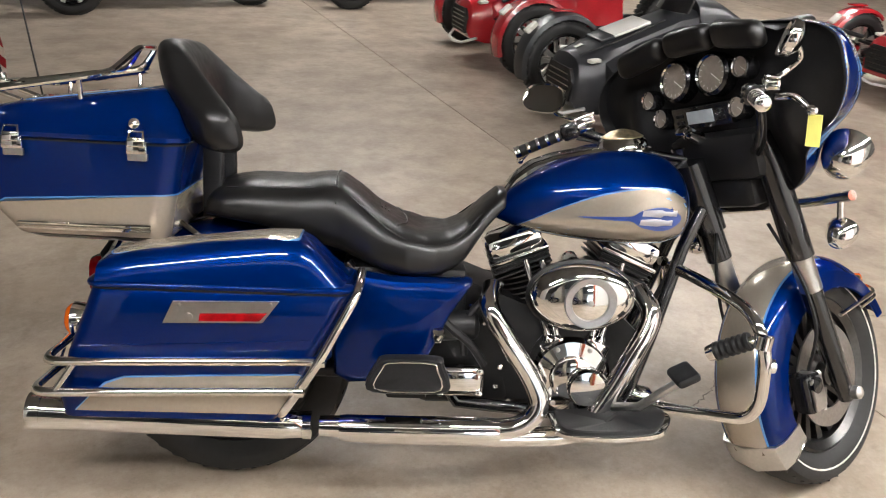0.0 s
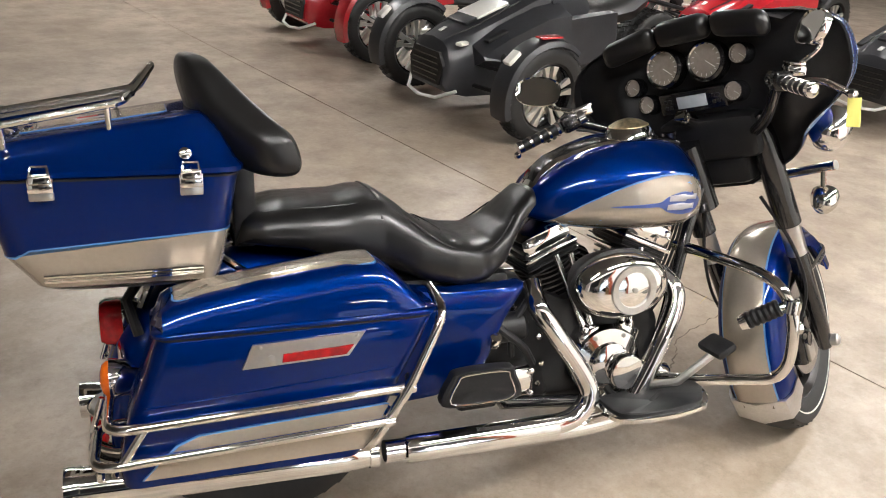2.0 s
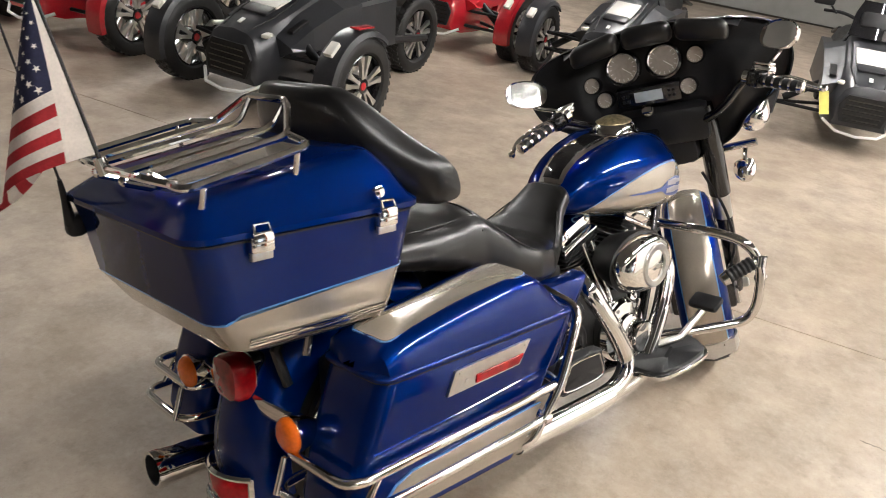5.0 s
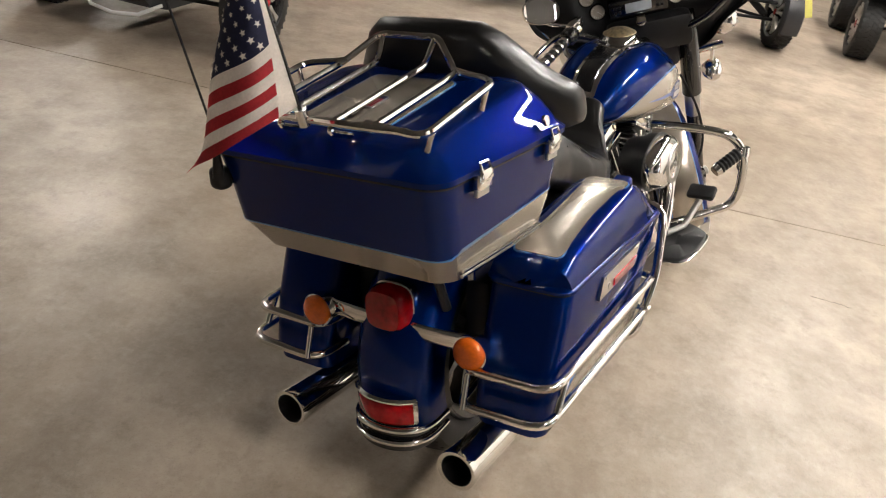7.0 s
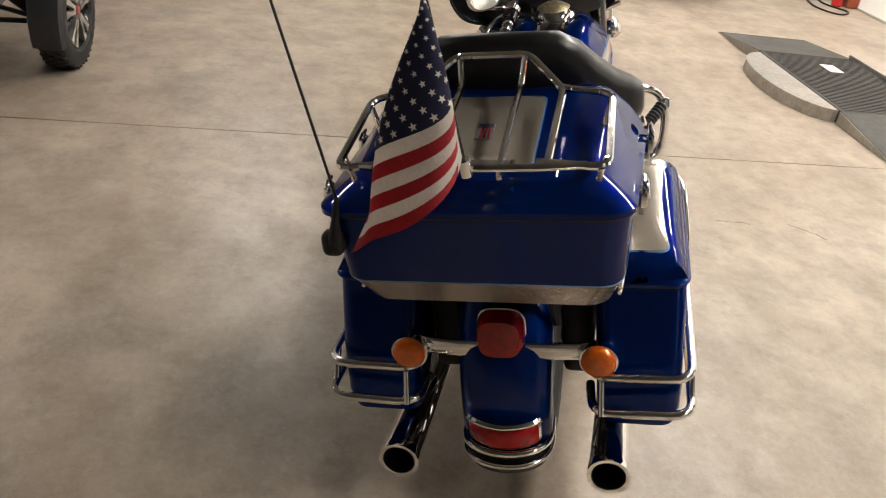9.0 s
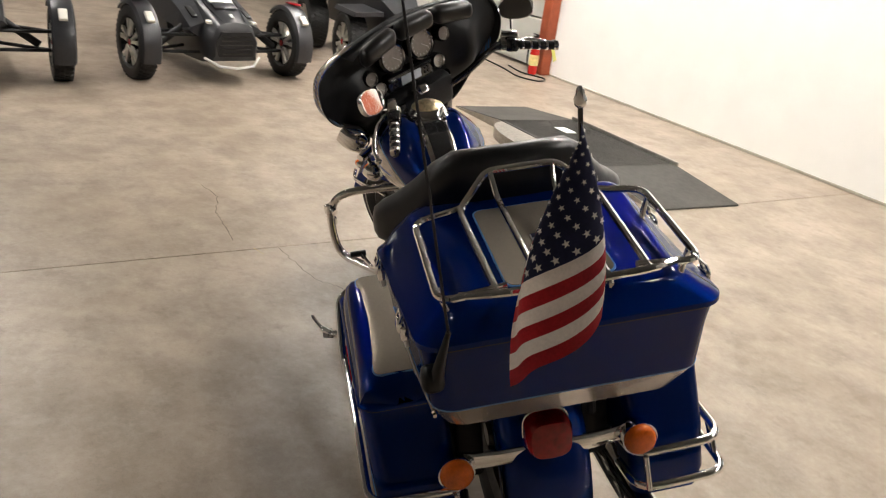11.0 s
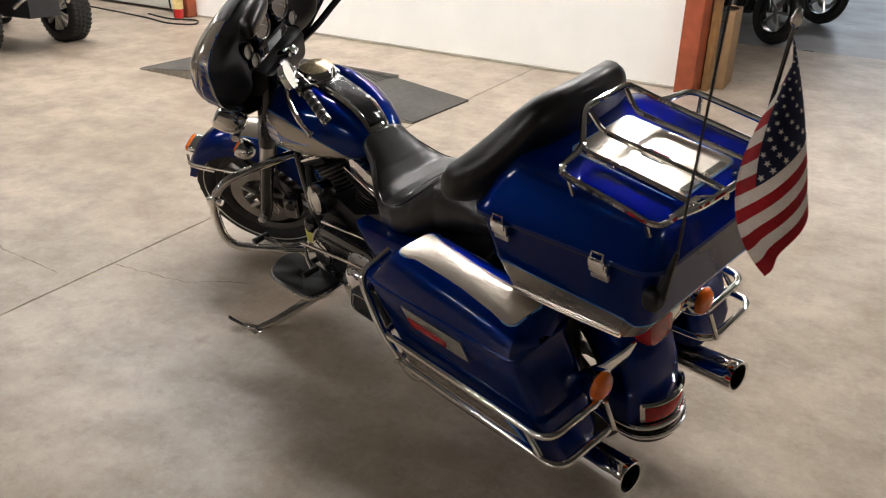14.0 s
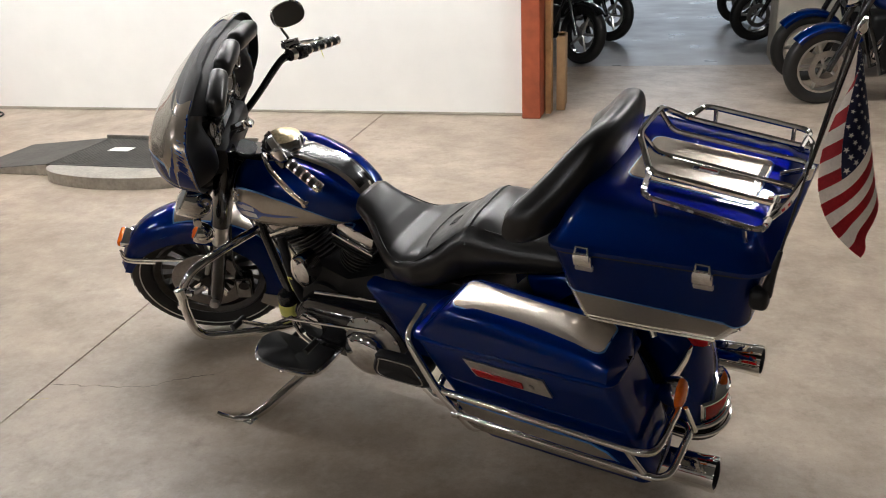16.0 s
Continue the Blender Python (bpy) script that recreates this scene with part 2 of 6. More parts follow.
CARD = mat("brown_cardboard", (0.36, 0.23, 0.12), rough=0.85, var=.15, scale=18)
CEIL = mat("ceiling_deck", (0.15, 0.15, 0.147), rough=0.8, var=.15, scale=2)
CONCW = mat("concrete_column", (0.40, 0.37, 0.31), rough=0.8, var=.2, scale=6, bump=.3, bscale=60)
LIGHTM = mat("lamp_diffuser", (0.9, 0.9, 0.9), rough=.5, emit=(1.0, 0.94, 0.86), strength=128.0)
FIXT = mat("fixture_white", (0.7, 0.7, 0.68), rough=.5, var=.05)
DAY = mat("daylight_opening", (0.9, 0.95, 1.0), rough=.6, emit=(0.80, 0.90, 1.0), strength=1.1)
MATB = mat("rubber_mat", (0.060, 0.056, 0.050), rough=.75, var=.35, scale=25, bump=.5, bscale=260)
TREAD = mat("tread_plate", (0.42, 0.40, 0.36), rough=.42, metal=.8, var=.25, scale=40, bump=.8, bscale=120)

HALL = pose(2.52, -3.748, 0, 0, 0, 19.64)


def struct(name, bm, material, label, m=HALL, category=""):
    ob = part(name, bm, material, None, "", None, False)
    ob.matrix_basis = m
    return tagged(ob, label, category or name.split("_")[0], "", "structure")


# floor in slabs parted by narrow joints
JU, JV = (-11.0, -4.9, 1.24, 7.4, 13.0), (-15.0, -2.33, 16.0)
g, h_ = .0035, .0014


def slabs(c, d):
    bm = bmesh.new()
    for a, b in zip(JU, JU[1:]):
        vs = [bm.verts.new(p) for p in ((a + g, c + h_, 0), (b - g, c + h_, 0), (b - g, d - h_, 0), (a + g, d - h_, 0))]
        low = [bm.verts.new((v.co.x, v.co.y, -.02)) for v in vs]
        bm.faces.new(vs)
        for i in range(4):
            bm.faces.new((vs[i], low[i], low[(i + 1) % 4], vs[(i + 1) % 4]))
    return bm


SEALED = mat("sealed_blue_grey_concrete", (0.19, 0.19, 0.195), rough=.34, spec=.5, var=.25, scale=3, bump=.03, bscale=6, rvar=.08)
struct("floor", slabs(JV[1], JV[2]), CONC, "stained beige concrete warehouse floor", HALL @ pose(0, 0, 0, 0, 0, 3.0), "floor")
struct("floor_next_room", slabs(JV[0], JV[1]), SEALED, "glossy blue-grey sealed concrete floor of the next room", HALL @ pose(0, 0, 0, 0, 0, 3.0), "floor")
struct("floor_joint_bed", box((1, .5, -.035), (26, 33, .03)), JOINT, "dark filler in the floor joints", category="floor")


def crack(points, width, seed, material, label, name="floor_crack"):
    """A thin wandering crack or mark on the floor, its points in floor metres."""
    random.seed(seed)
    path = spline([(x, y, 0) for x, y in points], 8)
    bm = bmesh.new()
    rows = []
    for i, p in enumerate(path):
        j = Vector((random.uniform(-1, 1), random.uniform(-1, 1), 0)) * .006
        w = width * random.uniform(.35, 1) * (.3 if i in (0, len(path) - 1) else 1)
        q = path[min(i + 1, len(path) - 1)] - path[max(i - 1, 0)]
        n = Vector((-q.y, q.x, 0)).normalized() * w / 2
        rows.append((bm.verts.new(p + j + n + Vector((0, 0, .0008))), bm.verts.new(p + j - n + Vector((0, 0, .0008)))))
    for a, b in zip(rows, rows[1:]):
        bm.faces.new((a[0], a[1], b[1], b[0]))
    struct(name, bm, material, label, Matrix.Identity(4), "crack")


CRACKM = mat("crack_dirt", (0.16, 0.13, 0.10), rough=.9, var=.3, scale=40)
CRACKY = mat("faded_yellow_chalk", (0.55, 0.42, 0.16), rough=.9, var=.4, scale=90)
crack([(2.78, 1.33), (2.59, 1.22), (2.355, 1.197), (2.2, 1.147), (1.97, 1.08)], .006, 3, CRACKM, "thin wandering crack in the concrete floor")
crack([(1.925, .862), (1.78, .79), (1.604, .692), (1.53, .59), (1.435, .49)], .006, 5, CRACKM, "thin wandering crack in the concrete floor")
crack([(1.857, -.754), (1.813, -.866), (1.772, -.922)], .010, 7, CRACKM, "short dark scratch on the concrete floor")
crack([(1.84, .93), (1.90, .985)], .014, 9, CRACKY, "faded yellow tick mark on the floor", "floor_mark")
crack([(1.725, -.44), (1.752, -.52), (1.765, -.60)], .008, 11, CRACKM, "short dark scratch on the concrete floor")
# walls
struct("wall_south", join(box((2.66, -.10, 2.6), (5.32, .2, 5.2))), WALLW, "plain white painted wall panel", category="wall")
struct("baseboard", box((2.66, .004, .012), (5.30, .016, .02), .003), CONCW, "dusty concrete foot of the white wall", category="trim")
struct("door_1", join(*[box((6.98, -.06, .30 + .56 * k), (3.0, .06, .54), .012) for k in range(8)]), GREYW, "grey sectional garage door, closed", category="door")
struct("wall_east_part", box((10.74, -.10, 2.6), (4.5, .2, 5.2)), WALLW, "white wall beyond the garage door", category="wall")
struct("wall_east", box((13.1, .5, 2.6), (.2, 31, 5.2)), DIMW, "far grey block wall", category="wall")
# north and west walls are added out of view, dark to hold down fill light
struct("wall_north", box((1, 16.1, 2.6), (24, .2, 5.2)), DIMW, "unseen hall wall, kept dark to cut bounced light", category="wall")
struct("wall_west", box((-11.1, .5, 2.6), (.2, 31, 5.2)), DIMW, "unseen hall wall, kept dark to cut bounced light", category="wall")
struct("wall_far_south", join(box((-7, -15.1, 2.6), (8, .2, 5.2)), box((7, -15.1, 2.6), (12, .2, 5.2)), box((-1, -15.1, 4.4), (4, .2, 1.6))), WALLW, "far wall of the next room", category="wall")
struct("door_header", box((-2.6, -.10, 4.35), (5.0, .2, 1.7)), WALLW, "white wall above the wide opening", category="wall")
struct("wall_southwest", box((-8.1, -.10, 2.6), (6.0, .2, 5.2)), WALLW, "white wall beside the opening", category="wall")
struct("backdrop", box((-1, -15.35, 1.8), (5.5, .05, 4.0)), DAY, "bright daylight outside the open bay", category="sky")
for nm, u in (("door_frame_1", -.075), ("door_frame_2", 5.40)):
    struct(nm, box((u, -.05, 2.6), (.15, .34, 5.2), .01), ORANGE, "rust-red painted steel door post", category="post")
struct("trim", box((-.185, -.13, 1.8), (.05, .12, 3.6), .006), WOOD, "bare timber jamb strip", category="trim")
struct("ceiling", box((1, .5, 4.40), (24.4, 31.4, .2)), CEIL, "grey metal deck ceiling", category="ceiling")
col = struct("column", box((-2.43, -2.69, 2.6), (.62, .75, 5.2), .015), CONCW, "square concrete column in the next room", category="column")

# ceiling lights
def ceiling_light(u, v, m=HALL):
    ob = thing("ceiling_light", m @ pose(u, v, 4.19), "long white strip light on the ceiling", "ceiling light", "strip lights")
    part("housing", box((0, 0, .068), (2.26, .22, .085), .01), FIXT, ob)
    part("diffuser", box((0, 0, .012), (2.2, .16, .03), .008), LIGHTM, ob, "glowing white diffuser")
    return ob


first = ceiling_light(-3.0, 1.8)
for u, v in ((.5, 1.8), (3.4, 1.8), (6.3, 1.8), (6.6, 6.0), (.9, 12.2), (5.6, 11.0), (-1.0, -9.0)):
    copy_thing(first, HALL @ pose(u, v, 4.19))


# switch, extinguisher, cardboard
sw_ = thing("light_switch", HALL @ pose(-.155, .125, 1.0), "white switch box on the rust-red post", "switch")
part("cover", box((0, 0, 0), (.05, .02, .12), .004), FIXT, sw_)
part("toggle", box((0, .014, .01), (.012, .012, .03), .003), FIXT, sw_)
cb_ = thing("cardboard_box", HALL @ pose(-.27, -.36, 0, 0, 0, 4), "tall brown cardboard box leaning by the timber jamb", "box")
part("carton", box((.01, 0, .305), (.07, .34, .60), .004), CARD, cb_)
part("flap", rot_box((.01, -.02, .618), (.06, .30, .006), Matrix.Rotation(radians(10), 4, "X")), CARD, cb_)
part("tape", box((.046, 0, .35), (.002, .05, .4)), WOOD, cb_)
ex = thing("fire_extinguisher", HALL @ pose(5.38, .20, 0), "red fire extinguisher with a yellow label on the floor", "fire extinguisher")
EXR = mat("extinguisher_red", (0.5, 0.02, 0.015), rough=.25, coat=.6, var=.1)
part("cylinder", lathe([(0, .042), (.01, .053), (.30, .053), (.35, .04), (.375, .018), (.40, .016)], (0, 0, 0), (0, 0, 1), 24), EXR, ex)
part("paper_label", lathe([(.10, .0538), (.11, .0542), (.21, .0542), (.22, .0538)], (0, 0, 0), (0, 0, 1), 24, False), mat("label_cream", (.75, .6, .25), .6, var=.2, scale=40), ex, "cream and yellow label")
part("handle", join(box((.03, 0, .415), (.10, .02, .015), .004), box((.03, 0, .44), (.10, .02, .012), .004), box((0, 0, .41), (.03, .03, .05), .004)), BLACKM, ex)
part("hose", tube(spline([(.02, 0, .41), (.07, .035, .37), (.075, .045, .22), (.07, .04, .10)], 5), .010, 8), BLACKM, ex)
fs = thing("floor_cable", HALL @ pose(5.20, .2, 0), "black cable coiled on the floor by the post", "cable")
part("cable", tube(spline([(.6, .05, .01), (.2, .12, .01), (-.1, .02, .01), (-.25, .2, .01), (.0, .32, .012), (.5, .22, .01), (1.6, .12, .01)], 6), .009, 6), BLACKM, fs)


# ---- the motorcycle ----
STAND = pose(0.044, 0.117, 0, -12.3, 0, 2.85)
bike = thing("motorcycle", STAND,
             "blue and silver touring motorcycle leaning on its side stand on concrete", "motorcycle")
RAKE = radians(26)
STEER = (Matrix.Translation((1.614, 0, 0.315))
         @ Matrix(((math.cos(RAKE), 0, -math.sin(RAKE), 0), (0, 1, 0, 0), (math.sin(RAKE), 0, math.cos(RAKE), 0), (0, 0, 0, 1)))
         @ Matrix.Rotation(radians(35), 4, "Z"))


def tyre_profile(r, w):
    h = w / 2
    return [(-h * 0.62, r * 0.69), (-h * 0.92, r * 0.78), (-h, r * 0.86), (-h * 0.9, r * 0.935), (-h * 0.6, r * 0.98), (0, r),
            (h * 0.6, r * 0.98), (h * 0.9, r * 0.935), (h, r * 0.86), (h * 0.92, r * 0.78), (h * 0.62, r * 0.69), (0, r * 0.72)]


def wheel(name, c, r, w, parent, m, spokes, label):
    ty = part("tyre", ring_shell(tyre_profile(r, w), c, (0, 1, 0), 64), RUBBER, parent, label, m)
    ri = r * 0.70
    rim = part("rim", ring_shell([(-w * .36, ri), (-w * .4, ri - .008), (-w * .3, ri - .03), (w * .3, ri - .03), (w * .4, ri - .008), (w * .36, ri)],
                                 c, (0, 1, 0), 64), WHEELM, ty, "dark cast wheel rim", m)
    for side in (-1, 1) if name == "front_wheel" else ():
        part("whitewall_line", ring_shell([(side * w * .502, r * .848), (side * w * .502, r * .836), (side * w * .46, r * .832), (side * w * .46, r * .852)],
                                          c, (0, 1, 0), 64), WHITEP, ty, "thin white sidewall line", m)
    # tread blocks
    for side in (-1, 1):
        bl = []
        for k in range(44):
            b = box((0, 0, 0), (0.022, w * 0.25, 0.003))
            b.transform(Matrix.Translation(c) @ Matrix.Rotation(2 * math.pi * (k + 0.25 * side) / 44, 4, "Y") @ Matrix.Translation((0, side * w * .24, r * .9745)) @ Matrix.Rotation(radians(-9 * side), 4, "X") @ Matrix.Rotation(radians(28 * side), 4, "Z"))
            bl.append(b)
        tagged(part("tread", join(*bl), RUBBER, ty, "", m), kind="stuff")
    for k in range(spokes):
        a = 2 * math.pi * k / spokes
        sp = loft([[(x * s, y * t, z) for x, y in ((-.011, -.018), (.011, -.018), (.011, .018), (-.011, .018))]
                   for z, s, t in ((0.045, 1.5, 1.0), (ri * .55, .8, .8), (ri - .022, 1.25, 1.2))])
        sp.transform(Matrix.Translation(c) @ Matrix.Rotation(a, 4, "Y"))
        part("spoke", sp, WHEELM, rim, "", m)
    part("hub", lathe([(-.075, .0), (-.075, .03), (-.05, .035), (-.045, .058), (.045, .058), (.05, .035), (.075, .03), (.075, 0)], c, (0, 1, 0), 28), WHEELM, rim, "", m)
    return ty


# rear wheel and fender
wheel("rear_wheel", (0, 0, 0.315), 0.318, 0.165, bike, None, 9, "black rear tyre")

RIDE[0] = Matrix.Translation((0, 0, .02))


def fender(c, r, half, a0, a1, n, drop, crown):
    """An arched sheet with rounded crown; angles from straight back over the top."""
    rings = []
    for i in range(n + 1):
        a = radians(a0 + (a1 - a0) * i / n)
        ring = []
        prof = [(-half, -drop), (-half, -drop * .45), (-half * .93, -crown * .9), (-half * .7, -crown * .35), (-half * .35, -crown * .08), (0, 0),
                (half * .35, -crown * .08), (half * .7, -crown * .35), (half * .93, -crown * .9), (half, -drop * .45), (half, -drop)]
        inner = [(y * .96, d - .004) for y, d in reversed(prof)]
        for y, d in prof + inner:
            rr = r + d
            ring.append((c[0] - math.cos(a) * rr, y, c[2] + math.sin(a) * rr))
        rings.append(ring)
    return loft(rings, True, True)


part("rear_fender", fender((0, 0, 0.315), 0.375, 0.104, -14, 110, 26, 0.10, 0.03), BLUE, bike, "deep blue metallic rear fender")
part("fender_liner", fender((0, 0, 0.315), 0.364, 0.097, -20, 112, 20, 0.12, 0.025), BLACKM, bike, "black inner fender")

# tail lamp, signal bar and lower fender lamp
tl = part("tail_light", loft([[(x, 0.0 + .053 * w * math.copysign(abs(math.cos(t)) ** .6, math.cos(t)), .521 + .053 * h * math.copysign(abs(math.sin(t)) ** .6, math.sin(t)) - .05 * (x + .37))
                              for t in np.linspace(0, 2 * math.pi, 24, endpoint=False)] for x, w, h in ((-.29, 1, .95), (-.325, 1, 1), (-.352, .97, .97), (-.364, .86, .86), (-.368, .55, .55))]),
          REDL, bike, "dark red tail light lens")
part("lamp_bezel", loft([[(x, .054 * w * math.copysign(abs(math.cos(t)) ** .6, math.cos(t)), .519 + .054 * w * math.copysign(abs(math.sin(t)) ** .6, math.sin(t)))
                          for t in np.linspace(0, 2 * math.pi, 24, endpoint=False)] for x, w in ((-.27, .8), (-.295, 1), (-.315, 1.02), (-.318, .9))]), CHROME, tl, "chrome lamp base")
bar = part("signal_bar", loft([[(x0 + dx, y, .469 + dz) for dx, dz in ((.004, -.019), (-.006, -.021), (-.010, -.015), (-.011, 0), (-.010, .015), (-.006, .021), (.004, .019))]
                               for x0, y in ((-.300, -.205), (-.312, -.17), (-.318, -.1), (-.318, .1), (-.312, .17), (-.300, .205))]), CHROME, bike, "flat chrome rear signal bar")
for s in (-1, 1):
    o = (-.33, s * .213, .462)
    cup = part("turn_signal", lathe([(.055, .006), (.045, .02), (.02, .036), (-.004, .042), (-.012, .042), (-.012, .036)], o, (1, 0, 0), 28), CHROME, bike, "chrome rear turn signal housing")
    part("lens", lathe([(-.008, .038), (-.018, .038), (-.026, .032), (-.031, .018), (-.032, 0)], o, (1, 0, 0), 28), AMBER, cup, "amber lens")


def lamp_shell(grow, z0, z1, r, span):
    """A lens or frame that wraps round the fender's tail."""
    rings = []
    for t in np.linspace(-span, span, 15):
        c, sn = math.cos(t), math.sin(t)
        rings.append([(-.30 - (r + o) * c, (.098 + o) * sn, z + .006 * c) for o, z in ((-.02, z0), (grow * .6, z0), (grow, z0 + .008), (grow, z1 - .008), (grow * .5, z1), (-.02, z1))])
    return loft(rings)


low = part("fender_lamp", lamp_shell(.004, .240, .306, .098, .96), CHROME, bike, "chrome fender tip lamp frame")
part("lens", lamp_shell(.010, .246, .298, .098, .84), REDL, low, "red fender lamp lens")


def tip_arc(r, z, w, n=18):
    return [(-.31 - r * math.cos(t) ** .8 if math.cos(t) > 0 else -.31, w * math.sin(t), z + .004 * math.cos(t)) for t in np.linspace(-math.pi / 2, math.pi / 2, n)]


part("fender_trim", tube([(-.26, -.099, .232)] + tip_arc(.096, .234, .101) + [(-.26, .099, .232)], .0085, 10), CHROME, bike, "chrome fender edge trim")
part("fender_trim", tube([(-.26, -.100, .203)] + tip_arc(.103, .203, .103) + [(-.26, .100, .203)], .0065, 10), CHROME, bike, "chrome fender edge trim")
part("lamp_visor", lamp_shell(.016, .302, .314, .096, .90), CHROME, low, "chrome lamp visor")
part("fender_tip", loft([[(-.28, -.094, z)] + [(x, y, z) for x, y, _ in tip_arc(.094, z, .097)] + [(-.28, .094, z)] for z in (.180, .228)]), BLACKP, bike, "dark fender tip")


# saddlebags
def saddlebag(s, parent):
    body = loft([[(x, y * s, z) for x, y, _ in rrect(x0, x1, y0, y1, .035, 0)] for z, x0, x1, y0, y1 in
                 ((.274, -.29, .14, -.36, -.22), (.284, -.325, .165, -.378, -.21), (.33, -.330, .195, -.388, -.206),
                  (.44, -.302, .245, -.394, -.204), (.54, -.262, .30, -.397, -.202), (.589, -.245, .322, -.397, -.202), (.595, -.245, .322, -.393, -.206))])
    b = part("saddlebag", body, BLUE, parent, "blue metallic hard saddlebag with silver panels")
    seam = loft([[(x, y * s, z) for x, y, _ in rrect(-.246, .324, -.3985, -.2015, .036, 0)] for z in (.5935, .5995)])
    part("seal", seam, BLACKM, b)
    part("lid_lip", loft([[(x, y * s, z) for x, y, _ in rrect(-.249 - g, .329 + g, -.4015 - g, -.1985 + g, .038, 0)] for z, g in ((.5985, 0), (.600, .003), (.606, .004), (.610, .002), (.613, -.004))]), BLUE, b, "rolled lower edge of the lid")
    xs = list(np.linspace(-.252, .328, 26))
    H = [(-.252, .612), (-.238, .642), (-.210, .660), (-.15, .673), (0, .694), (.14, .710), (.205, .710), (.24, .688), (.30, .622), (.328, .602)]
    rings = []
    for x in xs:
        h = interp(H, x)
        e = min(1.0, (x + .252) / .03 + .35, (.328 - x) / .03 + .5)
        yo, yi = -.300 - .101 * min(1, e * 1.0), -.300 + .101 * min(1, e)
        z0 = .599
        sh = max(0.002, h - z0)
        rings.append([(x, s * y, z) for y, z in ((yo, z0), (yo - .0, z0 + sh * .12), (yo + .008, z0 + sh * .50), (yo + .018, z0 + sh * .82), (yo + .034, z0 + sh * .965), (yo + .055, h),
                                                 (-.300, h + .004), (yi - .05, h), (yi - .03, z0 + sh * .96), (yi - .012, z0 + sh * .8), (yi, z0 + sh * .1), (yi, z0))])
    lid = part("lid", loft(rings), BLUE, b, "blue saddlebag lid")

    def top(x, y):
        return interp(H, x) + .004 - .004 * ((y + .300) / .05) ** 2

    def panel(k, dz, mat_, nm, lab, par):
        pts = []
        for x, y, _ in rrect(-.205 - k, .204 + k, -.356 - k, -.244 + k, .018 + k, 0, 6):
            pts.append((x, y))
        cx, cy = 0.02, -.300
        rr = []
        for f in (0.02, .25, .5, .75, 1.0):
            rr.append([(cx + (x - cx) * f, s * (cy + (y - cy) * f), top(cx + (x - cx) * f, cy + (y - cy) * f) + dz) for x, y in pts])
        rr.append([(x, s * y, top(x, y) - .006) for x, y in pts])
        return part(nm, loft(rr), mat_, par, lab)
    panel(.0035, .0012, PIN, "pinstripe", "light blue pinstripe", lid)
    panel(.0, .0024, SILVER, "top_panel", "champagne silver lid panel", lid)
    # silver side panel with pinstripe edge
    def side_panel(g, yy, nm, m_, lab):
        xz = [(-.285 - g, .304), (-.25 - g, .342), (-.215 - g, .372 + g), (-.175, .388 + g), (.0, .396 + g), (.212, .404 + g), (.218 + g * .4, .404), (.165, .304)]
        out = []
        for x, z in xz:
            out.append((x, s * (yy - .004 * (z - .32) / .1 - .006 * min(1, (z - .295) / .05)), z))
        part(nm, plate(out, .004, (0, s, 0)), m_, b, lab)
    side_panel(.003, -.3865, "pinstripe", PIN, "light blue pinstripe")
    side_panel(0, -.3877, "side_panel", SILVER, "champagne silver lower panel")
    # hinge plate with reflector
    yy = -.3965
    out = [(-.085, .522), (-.062, .572), (.168, .578), (.132, .528)]
    pl = part("reflector_plate", join(plate([(x, s * yy, z) for x, z in out], .007, (0, -s, 0))), SATIN, b, "chrome hinge cover with red reflector")
    part("reflector", plate([(x, s * (yy - .007), z) for x, z in ((-.006, .530), (-.003, .547), (.142, .552), (.126, .533))], .004, (0, -s, 0)), REDL, pl, "red reflector strip")
    part("emblem", lathe([(0, 0.001), (0, .009), (.003, .009), (.004, .001)], (-.028, s * (yy - .006), .538), (0, -s, 0), 16), SATIN, pl)
    for x, z in ((-.048, .565), (.15, .570)):
        part("screw", lathe([(0, .001), (0, .005), (.002, .004), (.003, .001)], (x, s * (yy - .006), z), (0, -s, 0), 10), SATIN, pl)
    # groove line low on the bag side
    part("crease", tube([(-.27, s * -.3935, .46), (.0, s * -.3955, .473), (.24, s * -.3935, .488)], .0025, 6), BLUE, b)
    # guard rails
    y = s * -.412
    part("guard_rail", tube(bent([(-.27, s * -.19, .350), (-.375, s * -.20, .348), (-.375, y, .355), (.215, y, .372), (.225, s * -.36, .374)], .05), .0105), CHROME, b, "chrome saddlebag guard rail")
    part("guard_rail", tube(bent([(-.26, s * -.19, .425), (-.345, s * -.20, .423), (-.345, y, .428), (.262, y, .445), (.275, s * -.36, .445)], .05), .0105), CHROME, b, "chrome saddlebag guard rail")
    part("guard_strut", tube(bent([(.345, s * -.29, .625), (.340, s * -.405, .605), (.258, s * -.420, .446), (.172, s * -.40, .305), (.165, s * -.29, .285)], .04), .0115), CHROME, b, "chrome front saddlebag strut")
    part("guard_strut", tube([(-.272, y, .430), (-.320, y, .358)], .008), CHROME, b)
    part("guard_strut", tube([(-.360, s * -.22, .423), (-.385, s * -.22, .349)], .007), CHROME, b)
    for x, z in ((.262, .445), (.215, .372)):
        part("cap_bolt", lathe([(-.012, .002), (-.01, .014), (.01, .014), (.013, .006), (.014, 0)], (x, y, z), (1, 0, 0), 14), CHROME, b)
    return b


saddlebag(1, bike)
saddlebag(-1, bike)

